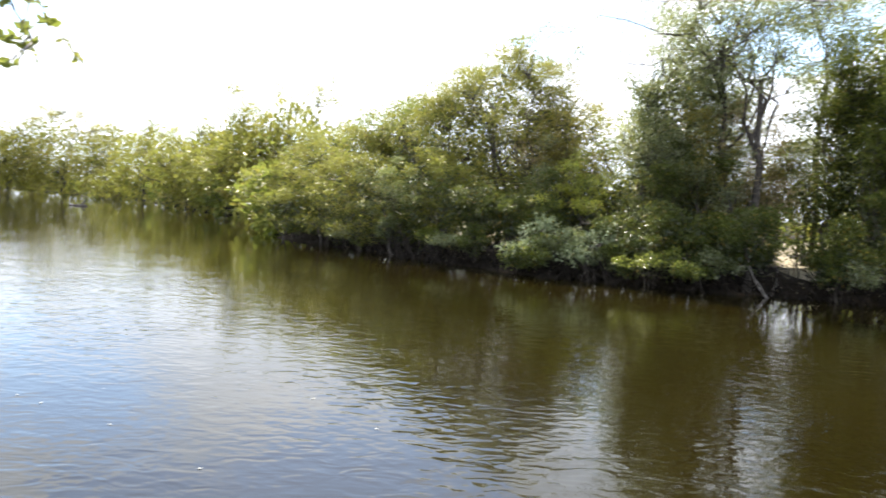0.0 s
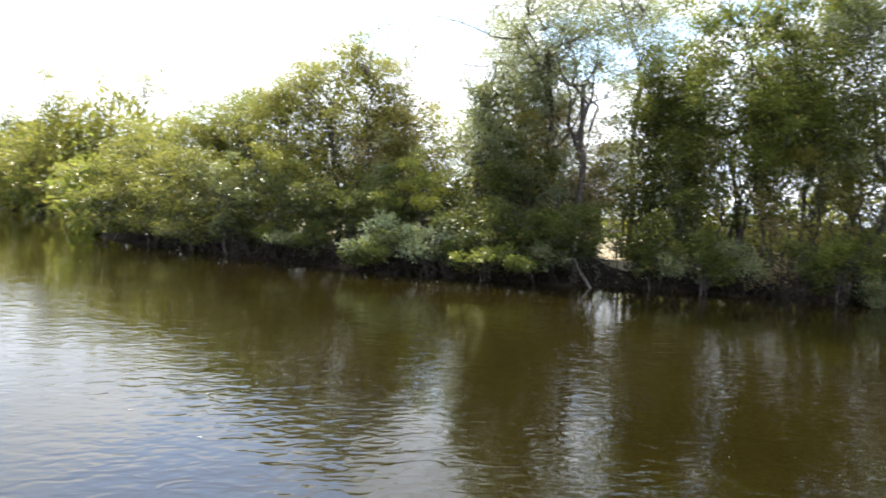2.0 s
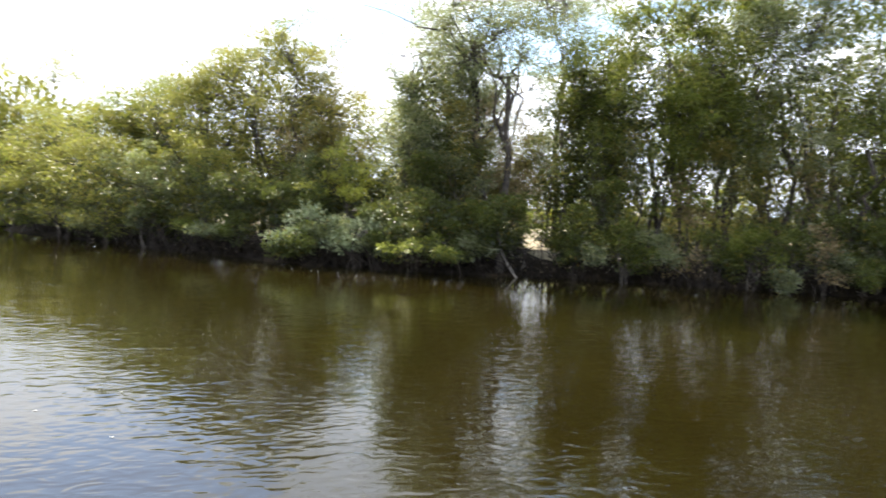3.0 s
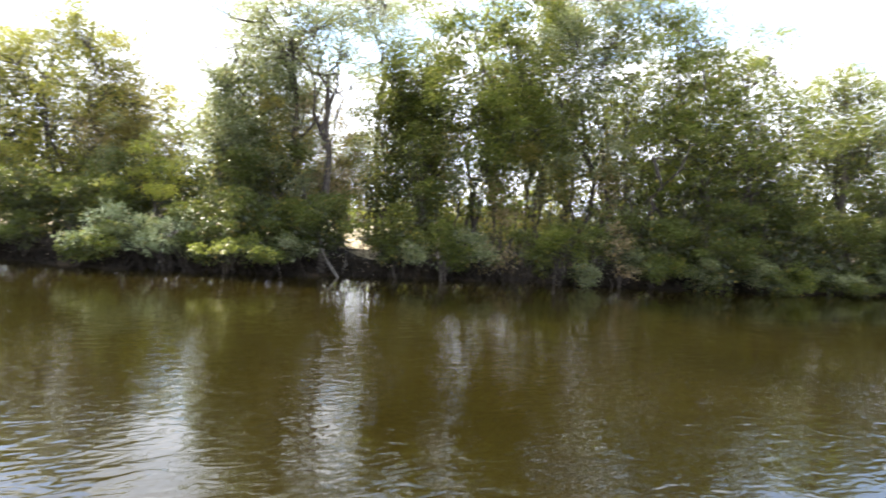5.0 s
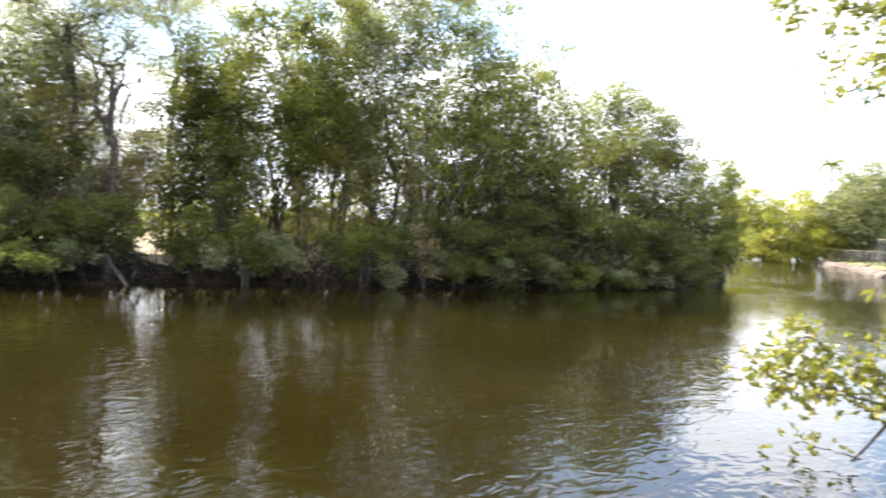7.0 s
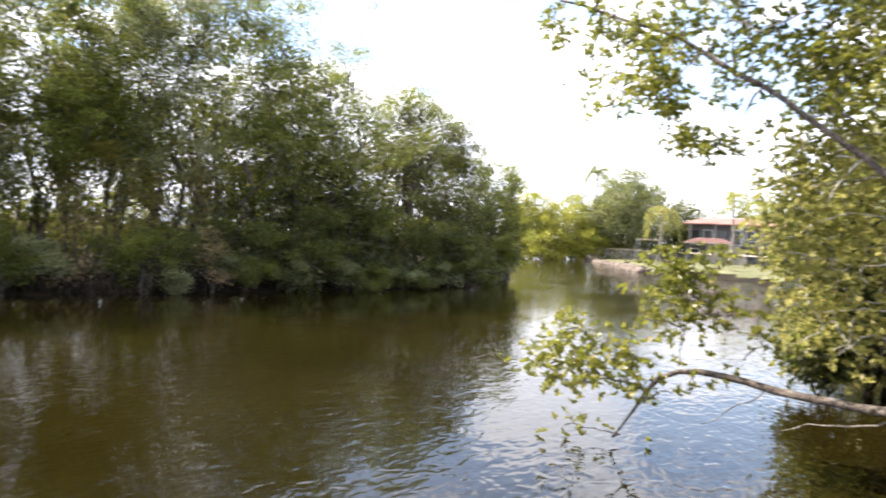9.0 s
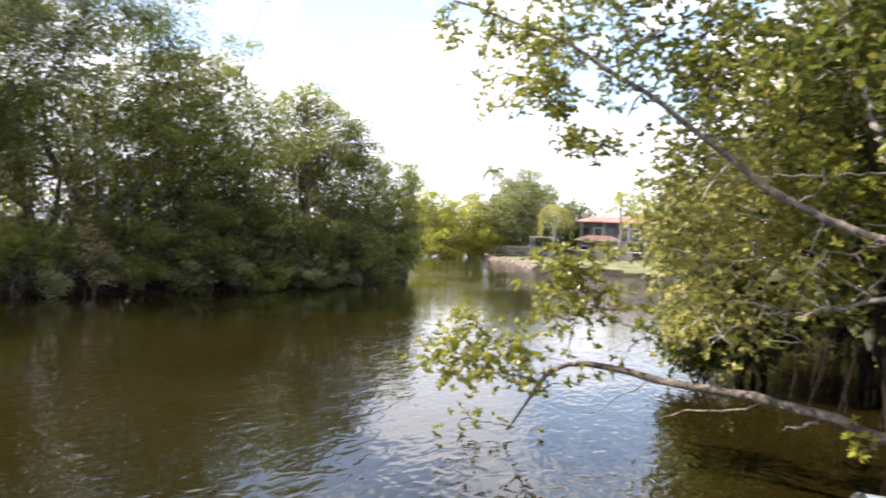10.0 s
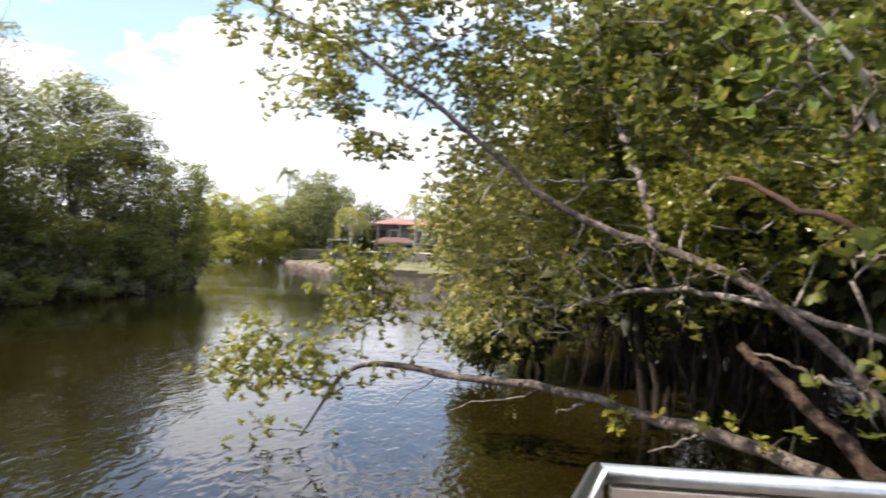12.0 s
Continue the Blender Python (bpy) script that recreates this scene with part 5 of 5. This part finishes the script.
# rows added mostly out of sight, to keep sky out of the water's reflection
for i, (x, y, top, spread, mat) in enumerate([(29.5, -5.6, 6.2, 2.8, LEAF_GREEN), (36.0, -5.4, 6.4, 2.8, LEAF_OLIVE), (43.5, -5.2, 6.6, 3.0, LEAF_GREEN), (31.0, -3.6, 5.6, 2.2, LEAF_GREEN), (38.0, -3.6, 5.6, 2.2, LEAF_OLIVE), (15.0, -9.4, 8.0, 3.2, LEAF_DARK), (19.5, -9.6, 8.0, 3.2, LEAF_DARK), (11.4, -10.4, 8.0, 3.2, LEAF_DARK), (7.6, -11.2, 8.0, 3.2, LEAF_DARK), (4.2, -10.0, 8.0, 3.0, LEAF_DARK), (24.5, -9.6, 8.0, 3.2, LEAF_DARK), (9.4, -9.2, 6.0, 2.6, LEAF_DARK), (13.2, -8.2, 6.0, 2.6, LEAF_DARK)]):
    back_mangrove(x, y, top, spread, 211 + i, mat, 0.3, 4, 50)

# ---- a bough over the landing, from a tree on the near bank ----
bough = thing("waterside_tree", (-6.5, -4.6, 0.5), "green tree whose bough hangs over the water", "tree")
limb_part(bough, "trunk", [(-6.5, -4.6, 0.2), (-6.2, -3.9, 2.4), (-5.6, -2.6, 4.2), (-4.8, -0.6, 4.8), (-3.7, 2.0, 4.3), (-3.1, 3.6, 3.75)], [0.16, 0.13, 0.09, 0.06, 0.035, 0.015], BARK_GREY, 9)
spray(bough, "crown", [
    ((34.2, 36), (6.2, 12), (4.4, 5.2), 9, 16),
    ((33.4, 35), (11.8, 14.5), (4.2, 5.0), 5, 12),
    ((37, 60), (6, 22), (4.0, 6.0), 40, 60),
], np.random.default_rng(17), 0.068, LEAF_GREEN, resample([(-5.6, -2.6, 4.2), (-4.8, -0.6, 4.8), (-3.7, 2.0, 4.3), (-3.1, 3.6, 3.75)], 20), BARK_GREY, "small green leaves", tuft=0.2)

# a thin trailing shoot at the end of the bough
shoot = [tuple(bearing(b, 4.6, EYE + 4.6 * math.tan(radians(a)))) for b, a in ((35.5, 15.5), (31.2, 13.6), (30.0, 11.6), (29.0, 10.2), (28.2, 9.2), (27.7, 8.6))]
limb_part(bough, "shoot", shoot, [0.008, 0.005, 0.003], BARK_DARK, 10, "thin trailing shoot", 5)
tips = resample(shoot, 34)[8:] - np.array(bough.location)
part("shoot_leaves", mesh_of("shoot_leaves", *leaves(np.repeat(tips, 2, 0), np.tile([[0.2, 0.1, -0.6]], (2 * len(tips), 1)), np.random.default_rng(3), 0.045, 0.5, 0.5, BROAD_LEAF), LEAF_NEAR), bough)

# ---- the landing and its railing ----
CORNER, DECK = Vector((2.30, -0.57, 1.745)), 0.72
deck = thing("landing_deck", (-2.6, -4.2, DECK), "grey weathered plank landing over the water", "deck", kind="structure")
plank = box_mesh("plank", (0, 0, -0.04), (0.135, 4.82, 0), PLANK, 0.006)
for i in range(35):
    part("plank", plank, deck).location = (i * 0.1434, 0, 0.003 * math.sin(i * 2.3))
for y in (0.2, 2.4, 4.55):
    part("joist", box_mesh("joist", (0.02, y, -0.2), (5.0, y + 0.09, -0.045), BARK_DARK, 0.006), deck, "dark timber joist")
for x in (0.1, 2.4, 4.75):
    for y in (0.4, 4.5):
        part("pile", mesh_of("pile", *tube([(x, y, -2.0), (x, y, -0.1)], [0.09, 0.085], 10), BARK_DARK, True), deck, "dark round timber pile")
rail_root = thing("railing", (CORNER.x, CORNER.y, DECK), "galvanised metal railing with a round top pipe", "railing")


def rail_piece(name, a, b, radius, mat, label="", sides=14):
    a, b = np.array(a, float), np.array(b, float)
    base = np.array(rail_root.location)
    return part(name, mesh_of(name, *tube(np.linspace(a, b, 4) - base, np.full(4, radius), sides), mat, True), rail_root, label)


RUN_A = Vector((-0.11, -0.99, 0)).normalized()
RUN_B = Vector((-0.94, 0.34, 0)).normalized()
end_a, end_b = CORNER + RUN_A * 3.4, CORNER + RUN_B * 2.6
rail_piece("top_rail", CORNER - RUN_A * 0.01, end_a, 0.026, STEEL, "shiny round top pipe")
rail_piece("top_rail", CORNER - RUN_B * 0.01, end_b, 0.026, STEEL, "shiny round top pipe")
for run in (RUN_A, RUN_B):
    side = Vector((-run.y, run.x, 0))
    a, b = CORNER + run * 0.03, CORNER + run * (3.4 if run is RUN_A else 2.6)
    bm = bmesh.new()
    box(bm, (0, -0.019, -0.060), ((b - a).length, 0.019, -0.029), 0.003)
    strip = bm_mesh("under_bar", bm, ALUMINIUM)
    strip.transform(Matrix.Translation(a - rail_root.location) @ Matrix.Rotation(math.atan2(run.y, run.x), 4, "Z"))
    part("under_bar", strip, rail_root, "flat dull metal bar")
    for k in range(3):
        p = CORNER + run * (0.13 + 1.15 * k)
        rail_piece("post", (p.x, p.y, DECK - 0.01), (p.x, p.y, CORNER.z - 0.055), 0.021, STEEL)
    for z in (DECK + 0.25, DECK + 0.62):
        q, r = CORNER + run * 0.13, CORNER + run * 2.43
        rail_piece("middle_rail", (q.x, q.y, z), (r.x, r.y, z), 0.012, STEEL)

# ---- small things on the water and the banks ----
def floating_log():
    place = bearing(27.6, 74.0, 0.0)
    root = thing("floating_log", tuple(place), "dark waterlogged log with a stub, adrift", "log")
    rng = np.random.default_rng(4)
    part("stem", mesh_of("stem", *tube(bent((-0.9, 0.2, -0.02), (0.9, -0.1, 0.06), rng, 8, 0.05), np.linspace(0.10, 0.14, 8), 8), BARK_DARK, True), root)
    part("stub", mesh_of("stub", *tube(bent((0.35, 0, 0.08), (0.6, 0.1, 0.5), rng, 5, 0.08), np.linspace(0.13, 0.05, 5), 6), BARK_DARK, True), root)
    part("stub", mesh_of("stub", *tube(bent((-0.5, 0.1, 0.05), (-0.95, 0.0, 0.30), rng, 5, 0.08), np.linspace(0.08, 0.03, 5), 6), BARK_PALE, True), root)


floating_log()


def curved_root(degrees, distance, size, seed):
    """A pale bare root that bows down to the water."""
    base = on_ground(degrees, distance)
    root = thing("bare_root", base, "pale bare root curving down to the water", "root")
    s = np.linspace(0, 1, 10)[:, None]
    way = np.array([[-0.5, 0.3, 1.9]]) * (1 - s) + np.array([[0.45, -0.9, -0.45]]) * s + np.array([[-0.35, 0, -0.2]]) * 4 * s * (1 - s)
    part("stem", mesh_of("stem", *tube(way * size, np.linspace(0.02, 0.035, 10), 6), BARK_GREY, True), root)


curved_root(-24.6, 23.6, 0.9, 1)


def bank_litter():
    """Dry leaves and pale scraps strewn along the foot of the bank."""
    rng = np.random.default_rng(12)
    b = rng.uniform(-66, 9, 2600)
    d = np.array([edge(v) for v in np.arange(-67, 11, 0.5)])[np.clip(((b + 67) / 0.5).astype(int), 0, 155)] + rng.uniform(0.2, 4.5, len(b)) ** 1.2
    x, y = -d * np.sin(np.radians(b)), d * np.cos(np.radians(b))
    at = np.stack([x, y, ground_height(x, y) + 0.03], 1)
    ways = np.concatenate([rng.normal(0, 1, (len(b), 2)), rng.normal(0, 0.15, (len(b), 1))], 1)
    ob = new("leaf_litter", mesh_of("leaf_litter", *leaves(at, ways, rng, 0.13, 0.6, 3.0), LITTER))
    tagged(ob, "pale dry leaf litter along the muddy bank", "litter", kind="stuff")


def water_specks():
    """Foam flecks and petals floating on the near water."""
    rng = np.random.default_rng(13)
    heap = Heap()
    for _ in range(9):
        b, d = rng.uniform(2, 34), rng.uniform(5.6, 8.6)
        p = np.array(bearing(b, d, 0.006))
        n, r = 6, rng.uniform(0.006, 0.014)
        a = np.arange(n) * 2 * np.pi / n + rng.uniform(0, 1)
        rim = p + np.stack([np.cos(a) * r * 1.6, np.sin(a) * r, np.zeros(n)], 1)
        k = np.arange(n)
        heap.add((np.concatenate([rim, [p + [0, 0, 0.006]]]), np.stack([k, (k + 1) % n, np.full(n, n)], 1)))
    tagged(new("floating_specks", heap.mesh("floating_specks", FOAM)), "small pale foam flecks floating on the water", "foam", kind="stuff")


bank_litter()
water_specks()
